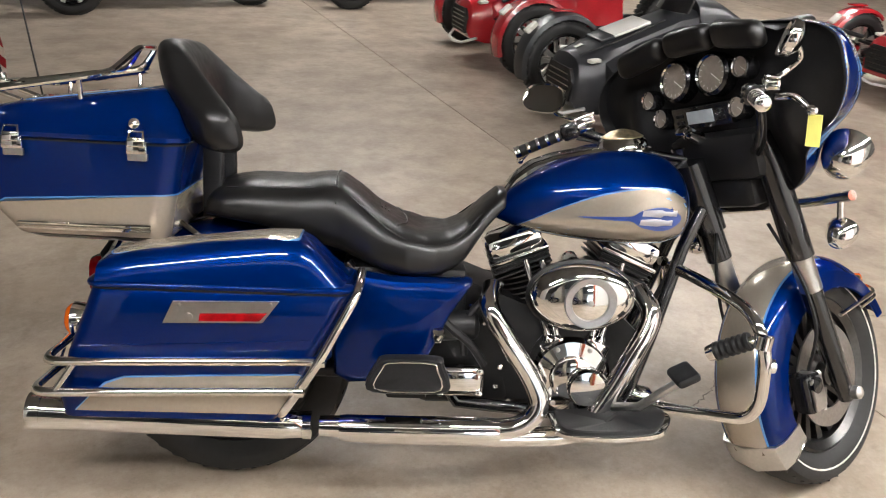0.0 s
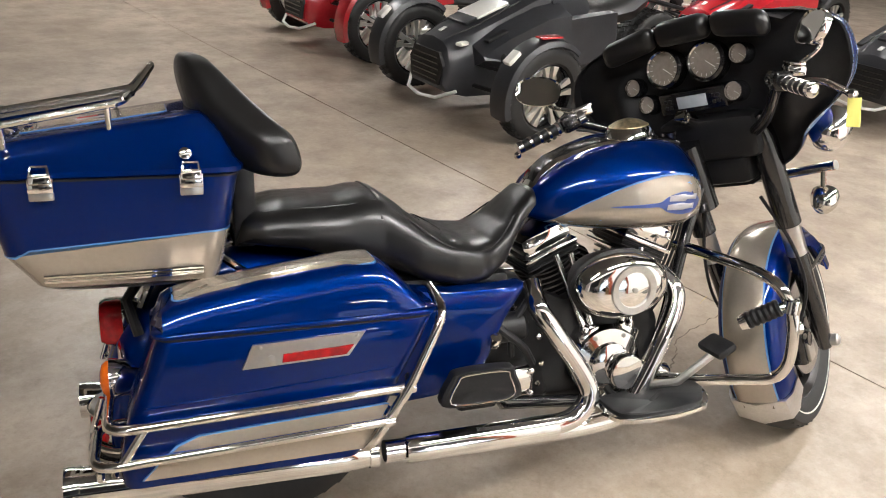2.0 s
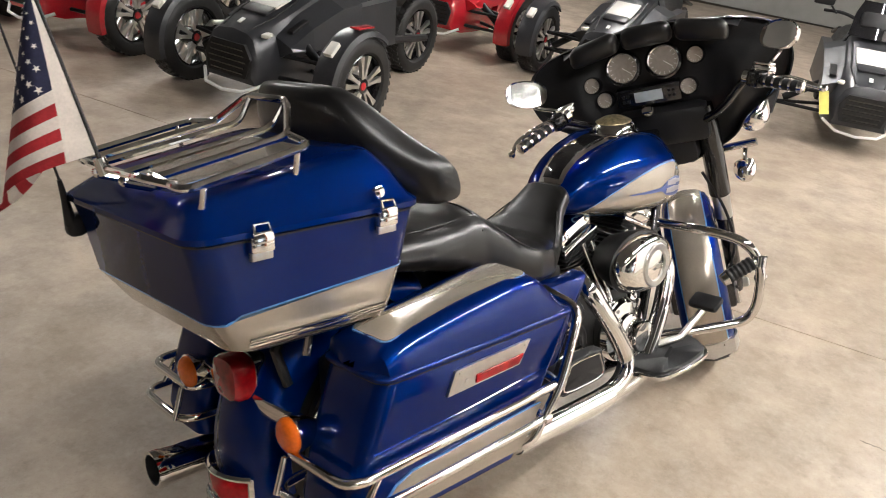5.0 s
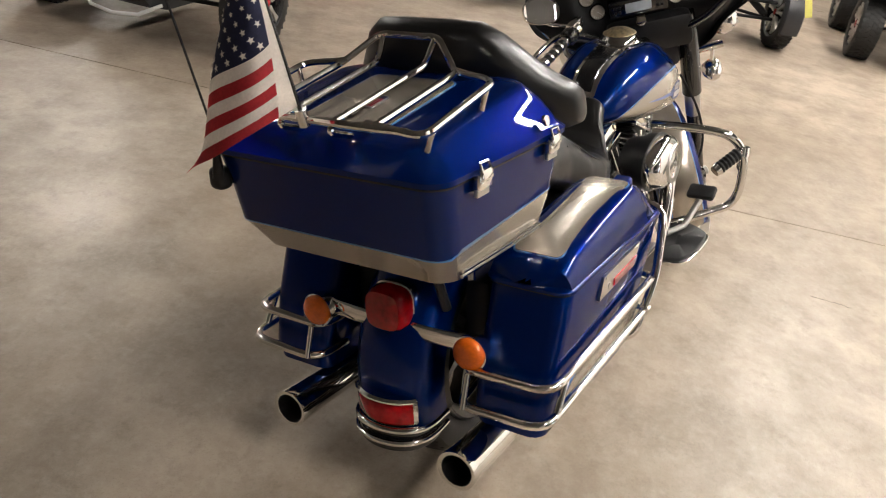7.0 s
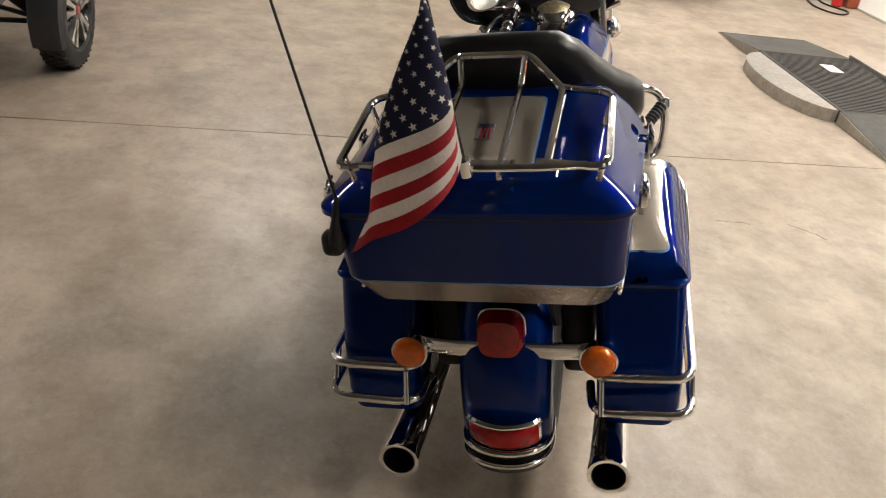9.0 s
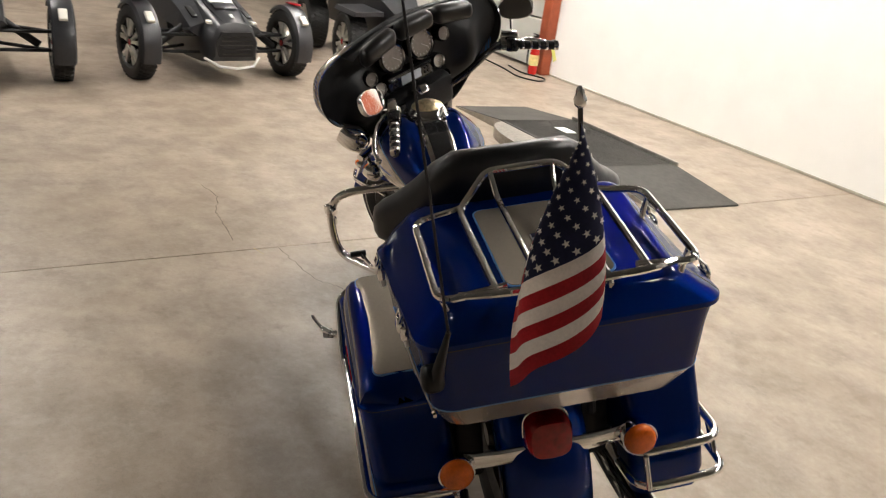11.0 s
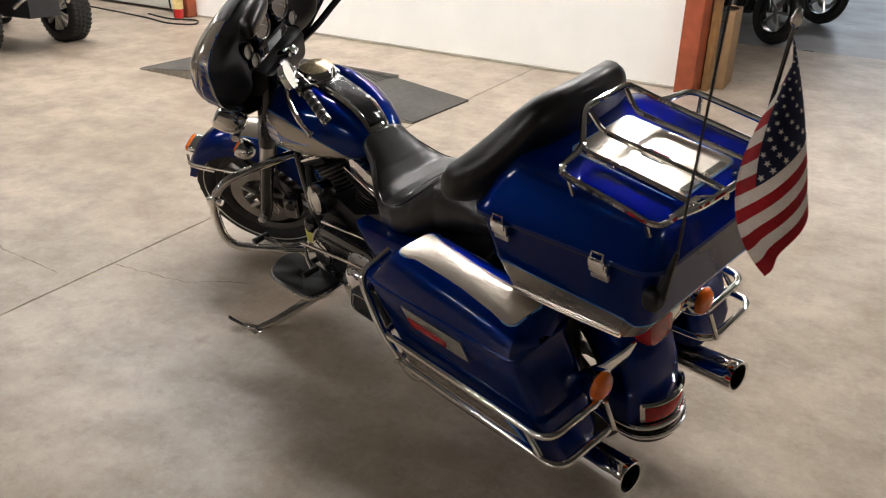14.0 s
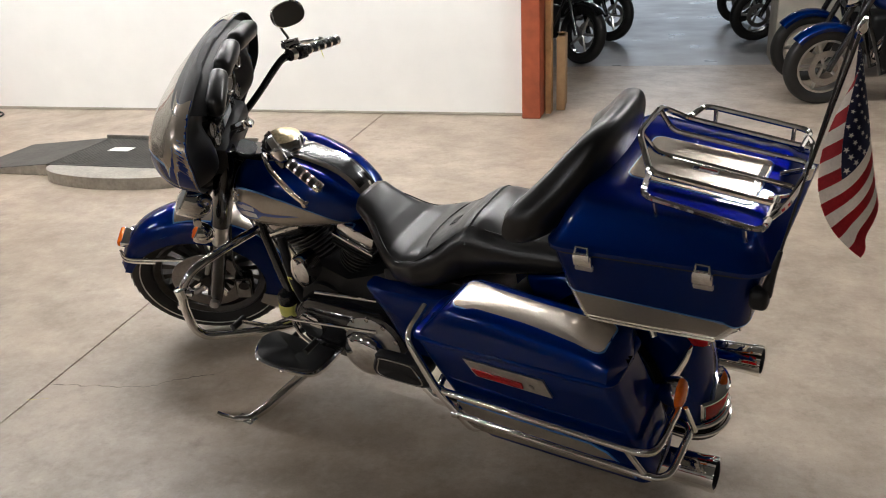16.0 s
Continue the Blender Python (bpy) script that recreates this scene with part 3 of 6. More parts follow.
# exhaust
for s, tail in ((1, -.445), (-1, -.445)):
    y = s * -.238 * 1.0
    prof = [(0, .038), (0, .046), (.03, .0455), (.12, .0435), (.42, .041), (.60, .039), (.655, .033), (.672, .024)]
    z0, z1 = .232, .210
    mf = part("muffler", lathe(prof, (tail, y, z0), (.68, 0, z1 - z0), 32, False), CHROME, bike, "chrome slip-on muffler")
    part("muffler_bore", lathe([(0.0, .038), (.05, .036), (.12, .012), (.12, 0)], (tail + .001, y, z0), (1, 0, 0), 28, False), BLACKE, mf, "dark muffler opening")
    part("clamp", lathe([(0, .031), (0, .036), (.02, .036), (.02, .031)], (tail + .655, y, z1), (1, 0, 0), 24), CHROME, mf)
    part("exhaust_tip", lathe([(-.0, .0385), (-.002, .0475), (.012, .0480), (.03, .046)], (tail, y, z0), (1, 0, 0), 32, False), CHROME, mf)
part("exhaust_pipe", tube(spline([(.25, -.238, .208), (.45, -.238, .207), (.66, -.24, .208), (.755, -.24, .222), (.80, -.235, .275), (.775, -.225, .345), (.71, -.215, .44), (.665, -.19, .515), (.675, -.13, .555)], 8), .0265, 16), CHROME, bike, "chrome rear cylinder exhaust header")
part("exhaust_pipe", tube(spline([(.36, -.205, .175), (.6, -.205, .172), (.85, -.2, .175), (.93, -.2, .205), (.985, -.2, .29), (1.04, -.195, .40), (1.085, -.17, .50), (1.06, -.12, .56)], 8), .0265, 16), CHROME, bike, "chrome front cylinder exhaust header")
part("heat_shield", loft([[(x, -.243 - r * math.cos(t), .208 + r * math.sin(t)) for t in np.linspace(-1.3, 1.5, 10)] + [(x, -.243 - (r - .003) * math.cos(t), .208 + (r - .003) * math.sin(t)) for t in np.linspace(1.5, -1.3, 10)]
                          for x, r in ((.30, .034), (.32, .036), (.68, .036), (.70, .034))]), CHROME, bike, "chrome exhaust heat shield")
part("exhaust_pipe", tube([(.25, .238, .208), (.42, .22, .20), (.60, .12, .19)], .0255, 14), CHROME, bike, "chrome crossover exhaust pipe")

# trunk
TX0, TX1 = -.56, -.062


def trunk_ring(z, x0, x1, y, r, taper=.022):
    out = []
    for x, yy, _ in rrect(x0, x1, -y, y, r, 0, 6):
        k = 1 - taper / y * (x1 - x) / (x1 - x0)
        out.append((x, yy * k, z))
    return out


def dipped(z, *a):
    """A ring whose rear stretch lies lower than its sides."""
    return [(x, y, q - .036 * min(1, max(0, (-.425 - x) / .06))) for x, y, q in trunk_ring(z, *a)]


tk = part("trunk", loft([(dipped if z < .79 else trunk_ring)(z, *a) for z, *a in ((.785, -.510, -.082, .292, .05), (.85, -.529, -.070, .299, .05), (.898, -.543, -.060, .304, .05))]), BLUE, bike, "blue metallic touring trunk with silver lower band")
part("lower_band", loft([(dipped if z > .78 else trunk_ring)(z, *a) for z, *a in ((.672, -.440, -.112, .250, .05), (.678, -.462, -.104, .264, .05), (.71, -.484, -.097, .276, .05), (.782, -.509, -.0825, .2915, .05))]), SILVER, tk, "champagne silver lower trunk body")
part("pinstripe", loft([dipped(z, *a) for z, *a in ((.7815, -.5093, -.0813, .2925, .05), (.785, -.5105, -.0804, .2930, .05))]), PIN, tk, "light blue pinstripe")
part("base_trim", loft([trunk_ring(z, *a) for z, *a in ((.664, -.43, -.12, .242, .05), (.673, -.452, -.108, .258, .05))]), SATIN, tk)
lid = part("trunk_lid", loft([trunk_ring(z, *a) for z, *a in ((.900, -.545, -.056, .305, .05), (.905, -.554, -.051, .311, .05), (.915, -.554, -.051, .311, .05), (.921, -.548, -.056, .304, .05), (.926, -.543, -.062, .297, .05))]
                          + [[(x, y, z + dz * ((x + .50) / .36)) for x, y, z in trunk_ring(z, *a)] for z, dz, a in
                             ((.942, .026, (-.530, -.085, .272, .05)), (.957, .046, (-.516, -.112, .245, .05)), (.961, .050, (-.510, -.120, .238, .05)), (.964, .051, (-.50, -.128, .226, .05)), (.966, .051, (-.47, -.15, .18, .05)), (.966, .05, (-.40, -.2, .1, .04)))]), BLUE, tk, "blue trunk lid")
part("seal", loft([trunk_ring(z, *a) for z, *a in ((.896, -.543, -.058, .304, .05), (.903, -.545, -.057, .305, .05))]), BLACKM, tk)


def lid_z(x):
    return .966 + .05 * (x + .5) / .36


def lid_panel(k, dz):
    return loft([[(x, y, lid_z(x) + d) for x, y, _ in rrect(-.475 - k, -.19 + k, -.105 - k, .105 + k, .02, 0)] for d in (-.004, dz)])


part("pinstripe", lid_panel(.0032, .0022), PIN, lid, "light blue pinstripe")
part("top_panel", lid_panel(0, .0034), SILVER, lid, "champagne silver lid panel")
TOPT = Matrix.Translation((-.345, 0, lid_z(-.345) + .0035)) @ Matrix.Rotation(radians(-8), 4, "Y")
part("emblem", loft([[(x, y, z) for x, y, _ in rrect(-.030, .030, -.017, .017, .004, 0)] for z in (0, .002)]), BADGEW, lid, "small numeral emblem in red, white and blue", TOPT)
for y0 in (-.012, -.004, .004):
    part("emblem_bar", box((-.006, y0 + .002, .0025), (.042, .004, .001)), FLAGR, lid, "", TOPT)
part("emblem_field", box((.022, 0, .0026), (.014, .03, .001)), FLAGB, lid, "", TOPT)
part("nameplate", loft([[(x, y, z) for x, y, _ in rrect(-.008, .008, -.075, .075, .004, 0)] for z in (0, .004)]), CHROME, lid, "thin chrome nameplate", Matrix.Translation((-.465, 0, lid_z(-.465) + .003)) @ Matrix.Rotation(radians(-8), 4, "Y"))
for s in (-1, 1):
    for x, y in ((-.155, .307), (-.425, .296)):
        la = part("latch", join(rot_box((x, s * (y + .004), .893), (.046, .016, .03), Matrix.Rotation(0, 4, "X"), .004), rot_box((x, s * (y + .010), .905), (.040, .012, .022), Matrix.Rotation(radians(8 * s), 4, "X"), .004)), CHROME, tk, "chrome over-centre trunk latch")
        part("latch_hook", tube([(x - .016, s * (y + .013), .912), (x - .014, s * (y + .006), .928), (x + .014, s * (y + .006), .928), (x + .016, s * (y + .013), .912)], .003, 6), CHROME, la)
        part("latch_base", rot_box((x, s * (y + .001), .872), (.044, .010, .018), Matrix.Identity(4), .003), SATIN, la)
part("lock", lathe([(0, .001), (0, .013), (.006, .012), (.008, .006), (.008, 0)], (-.163, -.296, .943), (0, -1, .3), 18), CHROME, tk, "round chrome trunk lock")
for s in (-1, 1):
    part("trunk_trim", tube([(-.44, s * .259, .695), (-.28, s * .269, .695), (-.14, s * .274, .697)], .0045, 6), CHROME, tk)
    part("trunk_trim", tube([(-.44, s * .262, .706), (-.28, s * .272, .706), (-.14, s * .277, .708)], .0035, 6), CHROME, tk)
    part("support_strut", tube(bent([(-.18, s * .16, .69), (-.24, s * .16, .665), (-.27, s * .18, .60)], .02), .009, 8), CHROME, bike, "chrome trunk support strut")
    part("support_strut", tube([(-.10, s * .17, .70), (-.02, s * .17, .64), (.02, s * .16, .615)], .009, 8), CHROME, bike, "chrome trunk support strut")
part("trunk_mount", box((-.27, 0, .672), (.30, .26, .018), .004), BLACKM, bike, "black trunk mounting plate")
part("stay", tube([(-.25, -.10, .67), (-.30, -.11, .60), (-.28, -.12, .52)], .012, 8), BLACKM, bike)

# luggage rack
RK = part("luggage_rack", tube(bent([(-.53, -.12, 1.003), (-.53, -.242, .992), (-.272, -.240, 1.040), (-.262, -.16, 1.048), (-.255, -.14, 1.05)], .03), .0075, 8), CHROME, tk, "chrome tubular luggage rack")
part("rack_tube", tube(bent([(-.53, .12, 1.003), (-.53, .242, .992), (-.272, .240, 1.040), (-.262, .16, 1.048), (-.255, .14, 1.05)], .03), .0075, 8), CHROME, RK)
part("rack_tube", tube(bent([(-.545, -.14, .998), (-.26, -.145, 1.046), (-.212, -.075, 1.105), (-.212, .075, 1.105), (-.26, .145, 1.046), (-.545, .14, .998)], .02), .0075, 8), CHROME, RK)
part("rack_tube", tube(bent([(-.525, -.205, .995), (-.555, -.14, 1.003), (-.565, 0, 1.006), (-.555, .14, 1.003), (-.525, .205, .995)], .03), .0075, 8), CHROME, RK)
for y in (-.06, .06):
    part("rack_tube", tube(bent([(-.212, y * 1.1, 1.103), (-.245, y, 1.052), (-.55, y, 1.002), (-.56, y, .985), (-.50, y, .965)], .02), .0065, 8), CHROME, RK)
for s in (-1, 1):
    for x in (-.30, -.49):
        z0, z1 = .948 + .046 * (x + .5) / .36, .990 + (x + .53) * .186
        part("rack_post", tube([(x, s * .222, z0), (x, s * .226, z0 + .012), (x, s * .238, z1)], [.009, .006, .006], 10), CHROME, RK)

# backrest
rings = []
BR = [(-.300, .022, .934, .016, .022), (-.293, .022, .935, .036, .040), (-.272, .014, .939, .050, .054), (-.240, -.010, .950, .055, .066), (-.200, -.045, .974, .054, .084), (-.165, -.075, .998, .050, .104),
      (-.125, -.092, 1.012, .047, .116), (-.06, -.100, 1.014, .046, .118), (0, -.102, 1.014, .046, .118)]
BR = BR + [(-y, a, b, c, d) for y, a, b, c, d in reversed(BR[:-1])]
for y, xc, zc, tx, tz in BR:
    rings.append([(xc + tx * math.copysign(abs(math.cos(t)) ** .75, math.cos(t)) - .30 * (tz * math.copysign(abs(math.sin(t)) ** .75, math.sin(t))), y, zc + tz * math.copysign(abs(math.sin(t)) ** .75, math.sin(t)))
                  for t in np.linspace(0, 2 * math.pi, 28, endpoint=False)])
bk_ = part("backrest", loft(rings), LEATHER, bike, "black padded wrap-around passenger backrest")
for s in (-1, 1):
    part("piping", tube(spline([(-.088, s * .150, 1.075), (-.075, s * .151, 1.045), (-.06, s * .152, .985), (-.03, s * .15, .93)], 5), .0035, 6), LEATHER, bk_)
for s in (-1, 1):
    part("backrest_bracket", box((-.035, s * .09, .80), (.05, .03, .20), .008), BLACKM, bike, "black backrest bracket")

# seat
SX = np.linspace(-.06, .725, 90)
ZT = [(-.06, .725), (-.045, .768), (-.02, .788), (.05, .800), (.18, .800), (.245, .812), (.285, .808), (.33, .776), (.38, .732), (.44, .698), (.50, .682), (.56, .684), (.61, .712), (.655, .762), (.69, .792), (.712, .792), (.725, .775)]
ZB = [(-.06, .70), (.1, .672), (.3, .606), (.39, .572), (.47, .562), (.54, .566), (.6, .60), (.655, .68), (.70, .735), (.725, .755)]
HW = [(-.06, .10), (-.04, .135), (.0, .158), (.1, .172), (.2, .165), (.28, .165), (.36, .185), (.45, .195), (.52, .182), (.6, .138), (.66, .095), (.70, .083), (.725, .06)]
rings = []
for x in SX:
    zt, zb, w = interp(ZT, x), interp(ZB, x), interp(HW, x)
    dish = .022 * max(0, 1 - abs(x - .47) / .16)
    ring = []
    for k in range(48):
        t = 2 * math.pi * k / 48
        c, sn = math.cos(t), math.sin(t)
        y = w * math.copysign(abs(c) ** .62, c)
        zz = (zt + zb) / 2 + (zt - zb) / 2 * math.copysign(abs(sn) ** .62, sn)
        if sn > 0:
            zz += dish * (abs(y) / w) ** 2 - .012 * (abs(y) / w) ** 4
        else:
            zz += .06 * (1 - abs(y) / w) * 0.6
        ring.append((x, y, zz))
    rings.append(ring)
seat = part("seat", loft(rings), LEATHER, bike, "black two-up touring seat with stitched panels")


def seat_line(pts, r=.0022):
    out = []
    for x, fy in pts:
        zt, zb, w = interp(ZT, x), interp(ZB, x), interp(HW, x)
        y = w * fy
        c = abs(fy) ** (1 / .62)
        sn = math.sqrt(max(0, 1 - c * c))
        out.append((x, y, (zt + zb) / 2 + (zt - zb) / 2 * sn ** .62 + .022 * max(0, 1 - abs(x - .47) / .16) * fy ** 2 - .012 * fy ** 4 + .0006))
    return tube(spline(out, 8), r, 8)


for s in (-1, 1):
    part("stitching", seat_line([(.0, s * .72), (.1, s * .75), (.2, s * .74), (.27, s * .7)]), LEATHER, seat)
    part("stitching", seat_line([(.27, s * .7), (.34, s * .80), (.42, s * .9), (.5, s * .93), (.57, s * .9), (.64, s * .8)]), LEATHER, seat)
    part("stitching", seat_line([(.40, s * .9), (.43, s * .6), (.45, s * .3), (.455, 0)]), LEATHER, seat)
part("stitching", seat_line([(.272, -.95), (.27, -.6), (.268, 0), (.27, .6), (.272, .95)], .003), LEATHER, seat)
for k in range(3):
    part("rib", seat_line([(.385 + .009 * k, -.12), (.387 + .009 * k, 0), (.385 + .009 * k, .12)], .0025), LEATHER, seat, "short piped seat rib")

# tank
TW = [(0.655, 0.0152), (0.67, 0.0508), (0.725, 0.0991), (0.785, 0.1295), (0.856, 0.1575), (0.946, 0.1816), (1.026, 0.1905), (1.097, 0.1854), (1.147, 0.1588), (1.177, 0.1143), (1.19, 0.0635), (1.195, 0.0152)]
TT = [(0.655, 0.732), (0.685, 0.767), (0.725, 0.807), (0.785, 0.844), (0.856, 0.87), (0.946, 0.89), (1.026, 0.894), (1.097, 0.884), (1.147, 0.854), (1.177, 0.812), (1.195, 0.767)]
TB = [(0.655, 0.732), (0.685, 0.714), (0.725, 0.7), (0.785, 0.686), (0.856, 0.676), (0.946, 0.669), (1.026, 0.668), (1.097, 0.67), (1.147, 0.684), (1.177, 0.714), (1.195, 0.764)]


def tank_y(x, z):
    zt, zb, w = interp(TT, x), interp(TB, x), interp(TW, x)
    mid = zb + (zt - zb) * .40
    q = (z - mid) / (zt - mid) if z > mid else (mid - z) / (mid - zb)
    q = min(.999, max(0, q))
    e = 2.9 if z > mid else 2.6
    return w * (1 - q ** e) ** (1 / e)


rings = []
for x in list(np.linspace(.655, .725, 5)) + list(np.linspace(.745, 1.105, 16)) + list(np.linspace(1.125, 1.195, 7)):
    zt, zb, w = interp(TT, x), interp(TB, x), interp(TW, x)
    mid = zb + (zt - zb) * .40
    ring = []
    for k in range(56):
        t = 2 * math.pi * k / 56
        c, sn = math.cos(t), math.sin(t)
        e = 2 / 2.9 if sn > 0 else 2 / 2.6
        y = w * math.copysign(abs(c) ** e, c)
        lobe = .026 * min(1, w / .18) ** 2 * math.exp(-((abs(y) - .092) / .042) ** 2) if sn > 0 else 0
        ring.append((x, y, mid + (zt - mid if sn > 0 else mid - zb) * math.copysign(abs(sn) ** e, sn) + lobe))
    rings.append(ring)
tank = part("fuel_tank", loft(rings), BLUE, bike, "blue metallic teardrop fuel tank with silver side panels")


def tank_patch(outline, off, s):
    """A patch that lies on the tank's side, off metres proud of it."""
    pts = [Vector((x, 0, z)) for x, z in outline]
    c = sum(pts, Vector()) / len(pts)
    rr = []
    for f in (.03, .2, .4, .6, .8, .93, 1.0):
        rr.append([(c.x + (p.x - c.x) * f, s * (tank_y(c.x + (p.x - c.x) * f, c.z + (p.z - c.z) * f) + off), c.z + (p.z - c.z) * f) for p in pts])
    rr.append([(p.x, s * (tank_y(p.x, p.z) - .004), p.z) for p in pts])
    return loft(rr)


drop = spline([(0.742, 0, 0.714), (0.827, 0, 0.766), (0.927, 0, 0.808), (1.027, 0, 0.829), (1.107, 0, 0.824), (1.155, 0, 0.792), (1.162, 0, 0.749), (1.132, 0, 0.707), (1.067, 0, 0.688), (0.957, 0, 0.686), (0.827, 0, 0.696), (0.762, 0, 0.703)], 5, True)
cx, cz = .987, .759
for s in (-1, 1):
    part("pinstripe", tank_patch([(cx + (p.x - cx) * 1.025, cz + (p.z - cz) * 1.07) for p in drop], .0010, s), PIN, tank, "light blue pinstripe")
    pn = part("side_panel", tank_patch([(p.x, p.z) for p in drop], .0022, s), SILVER, tank, "champagne silver teardrop panel")
    part("badge", tank_patch([(p.x, p.z) for p in spline([(0.872, 0, 0.752), (0.957, 0, 0.759), (1.002, 0, 0.763), (1.027, 0, 0.778), (1.077, 0, 0.788), (1.117, 0, 0.776), (1.135, 0, 0.759), (1.117, 0, 0.739), (1.077, 0, 0.728), (1.027, 0, 0.736), (1.002, 0, 0.750), (0.957, 0, 0.750)], 4, True)], .0036, s), BADGE, pn, "blue winged tank badge")
    for z0, x0, x1 in ((.765, 1.027, 1.119), (.742, 1.022, 1.107)):
        part("badge_lettering", tank_patch([(x0, z0), (x1 * .5 + x0 * .5, z0 - .002), (x1, z0), (x1 + .002, z0 + .014), (x1 * .5 + x0 * .5, z0 + .017), (x0 + .002, z0 + .014)], .0048, s), BADGEW, pn, "plain silver lettering bar")
# console and filler cap
CT = [(0.66, 0.72), (0.70, 0.782), (0.73, 0.828), (0.77, 0.862), (0.83, 0.886), (0.92, 0.907), (1.0, 0.913), (1.06, 0.907)]
CW = [(.66, .022), (.70, .042), (.78, .048), (.88, .051), (.97, .056), (1.03, .060), (1.075, .05)]


def console(scale, lift, x0, x1):
    rr = []
    for x in np.linspace(x0, x1, 18):
        w, z = interp(CW, x) * scale, interp(CT, x) + lift
        rr.append([(x, y, zz) for y, zz in ((-w, z - .034), (-w, z - .008), (-w * .85, z - .001), (0, z + .001), (w * .85, z - .001), (w, z - .008), (w, z - .034))])
    return loft(rr)


con = part("tank_console", console(1, 0, .685, 1.075), CHROME, tank, "chrome tank console")
part("console_insert", console(.76, .0025, .715, .925), BLACKP, con, "glossy black console insert")
cap = part("filler_cap", lathe([(-.07, .070), (-.008, .071), (-.004, .076), (.004, .076), (.007, .069), (.018, .065), (.033, .054), (.046, .032), (.052, 0)], (1.015, 0, .908), (-.12, 0, 1), 36), CHROME, con, "large domed chrome filler cap")
part("cap_emblem", lathe([(.0335, .0550), (.0350, .0545), (.0475, .032), (.0535, .008), (.0535, 0)], (1.015, 0, .908), (-.12, 0, 1), 30), GOLD, cap, "worn gold emblem on the cap")
part("ignition_switch", lathe([(0, .026), (.03, .026), (.036, .02), (.037, 0)], (1.060, 0, .868), (-.05, 0, 1), 20), CHROME, con)

# side covers
for s in (-1, 1):
    o = [(.31, .575), (.42, .585), (.56, .585), (.615, .588), (.60, .555), (.565, .50), (.53, .42), (.49, .355), (.42, .325), (.28, .335)]
    rr = []
    c = (sum(p[0] for p in o) / len(o), sum(p[1] for p in o) / len(o))
    pts = [(p.x, p.z) for p in spline([(x, 0, z) for x, z in o], 3, True)]
    for f, y in ((.05, .232), (.5, .230), (.85, .224), (.96, .217), (1.0, .205), (1.0, .17)):
        rr.append([(c[0] + (x - c[0]) * f, s * y, c[1] + (z - c[1]) * f) for x, z in pts])
    part("side_cover", loft(rr), BLUE, bike, "blue metallic side cover")
    o = [(.36, .355), (.40, .428), (.53, .430), (.56, .40), (.565, .345)]
    # folded-up passenger footboard
    pts = [(p[0], p[1]) for p in [(q.x, q.z) for q in spline([(.365, 0, .345), (.385, 0, .405), (.41, 0, .425), (.53, 0, .425), (.548, 0, .405), (.56, 0, .345), (.46, 0, .335)], 4, True)]]
    c = (.462, .382)
    sc = lambda f, y: [(c[0] + (x - c[0]) * f, s * y, c[1] + (z - c[1]) * f) for x, z in pts]
    pb = part("passenger_footboard", loft([sc(.1, .332), sc(.92, .332), sc(1, .326), sc(1, .300)]), BLACKM, bike, "folded black passenger footboard with chrome line")
    part("trim_line", tube([Vector(p) for p in sc(.80, .333)], .0026, 6, closed=True), CHROME, pb)
    part("footboard_bracket", rot_box((.46, s * .26, .34), (.10, .10, .05), Matrix.Identity(4), .01), BLACKE, bike)
    part("frame_side", tube([(.30, s * .12, .60), (.45, s * .13, .44), (.60, s * .14, .24), (.95, s * .13, .20), (1.06, s * .11, .235)], .018, 10), BLACKP, bike, "black frame rail")
    part("downtube", tube([(1.06, s * .10, .235), (1.12, s * .085, .42), (1.19, s * .055, .66), (1.24, s * .03, .76)], .017, 10), BLACKP, bike, "black frame downtube")
    part("swing_arm", tube([(.55, s * .13, .33), (.3, s * .125, .32), (-.03, s * .122, .315)], .024, 10), BLACKE, bike)
    part("shock", tube([(.12, s * .14, .55), (-.02, s * .14, .37)], .024, 12), BLACKE, bike)
for s in (-1, 1):
    part("bag_bracket", box((-.06, s * .155, .45), (.30, .07, .24), .02), BLACKM, bike, "black saddlebag bracket")
part("battery_box", box((.45, 0, .50), (.32, .28, .20), .02), BLACKE, bike, "black battery box and frame under the seat")
part("neck", tube([(1.20, 0, .88), (1.285, 0, .70)], .04, 16), BLACKP, bike, "black steering neck")

# engine
case = part("crankcase", join(box((.90, 0, .31), (.30, .20, .24), .04, 3), lathe([(-.13, .10), (-.125, .115), (.125, .115), (.13, .10)], (.90, 0, .345), (0, 1, 0), 32)), BLACKE, bike, "black engine crankcase")
part("gearbox", box((.62, 0, .33), (.26, .24, .22), .03, 3), BLACKE, bike, "black gearbox")
part("gearbox_cover", join(box((.60, -.155, .315), (.13, .08, .085), .02, 3)), CHROME, bike, "chrome gearbox side cover")
for x, z in ((.55, .345), (.65, .345), (.55, .285), (.65, .285)):
    part("bolt", lathe([(0, .009), (.006, .009), (.009, .004), (.009, 0)], (x, -.193, z), (0, -1, 0), 10), CHROME, bike)
part("oil_filler", lathe([(0, .016), (.02, .018), (.03, .014), (.032, 0)], (.535, -.215, .44), (0, -.6, .8), 16), CHROME, bike, "chrome oil filler plug")
part("engine_core", loft([[(x, y, z) for y, z in ((-w, .24), (-w - .012, .40), (-w, zt), (w, zt), (w + .012, .40), (w, .24))] for x, w, zt in ((.50, .10, .52), (.62, .115, .56), (.78, .115, .50), (.90, .10, .52), (1.00, .10, .50), (1.09, .07, .42))]), BLACKE, bike, "black engine cases between the cylinders")
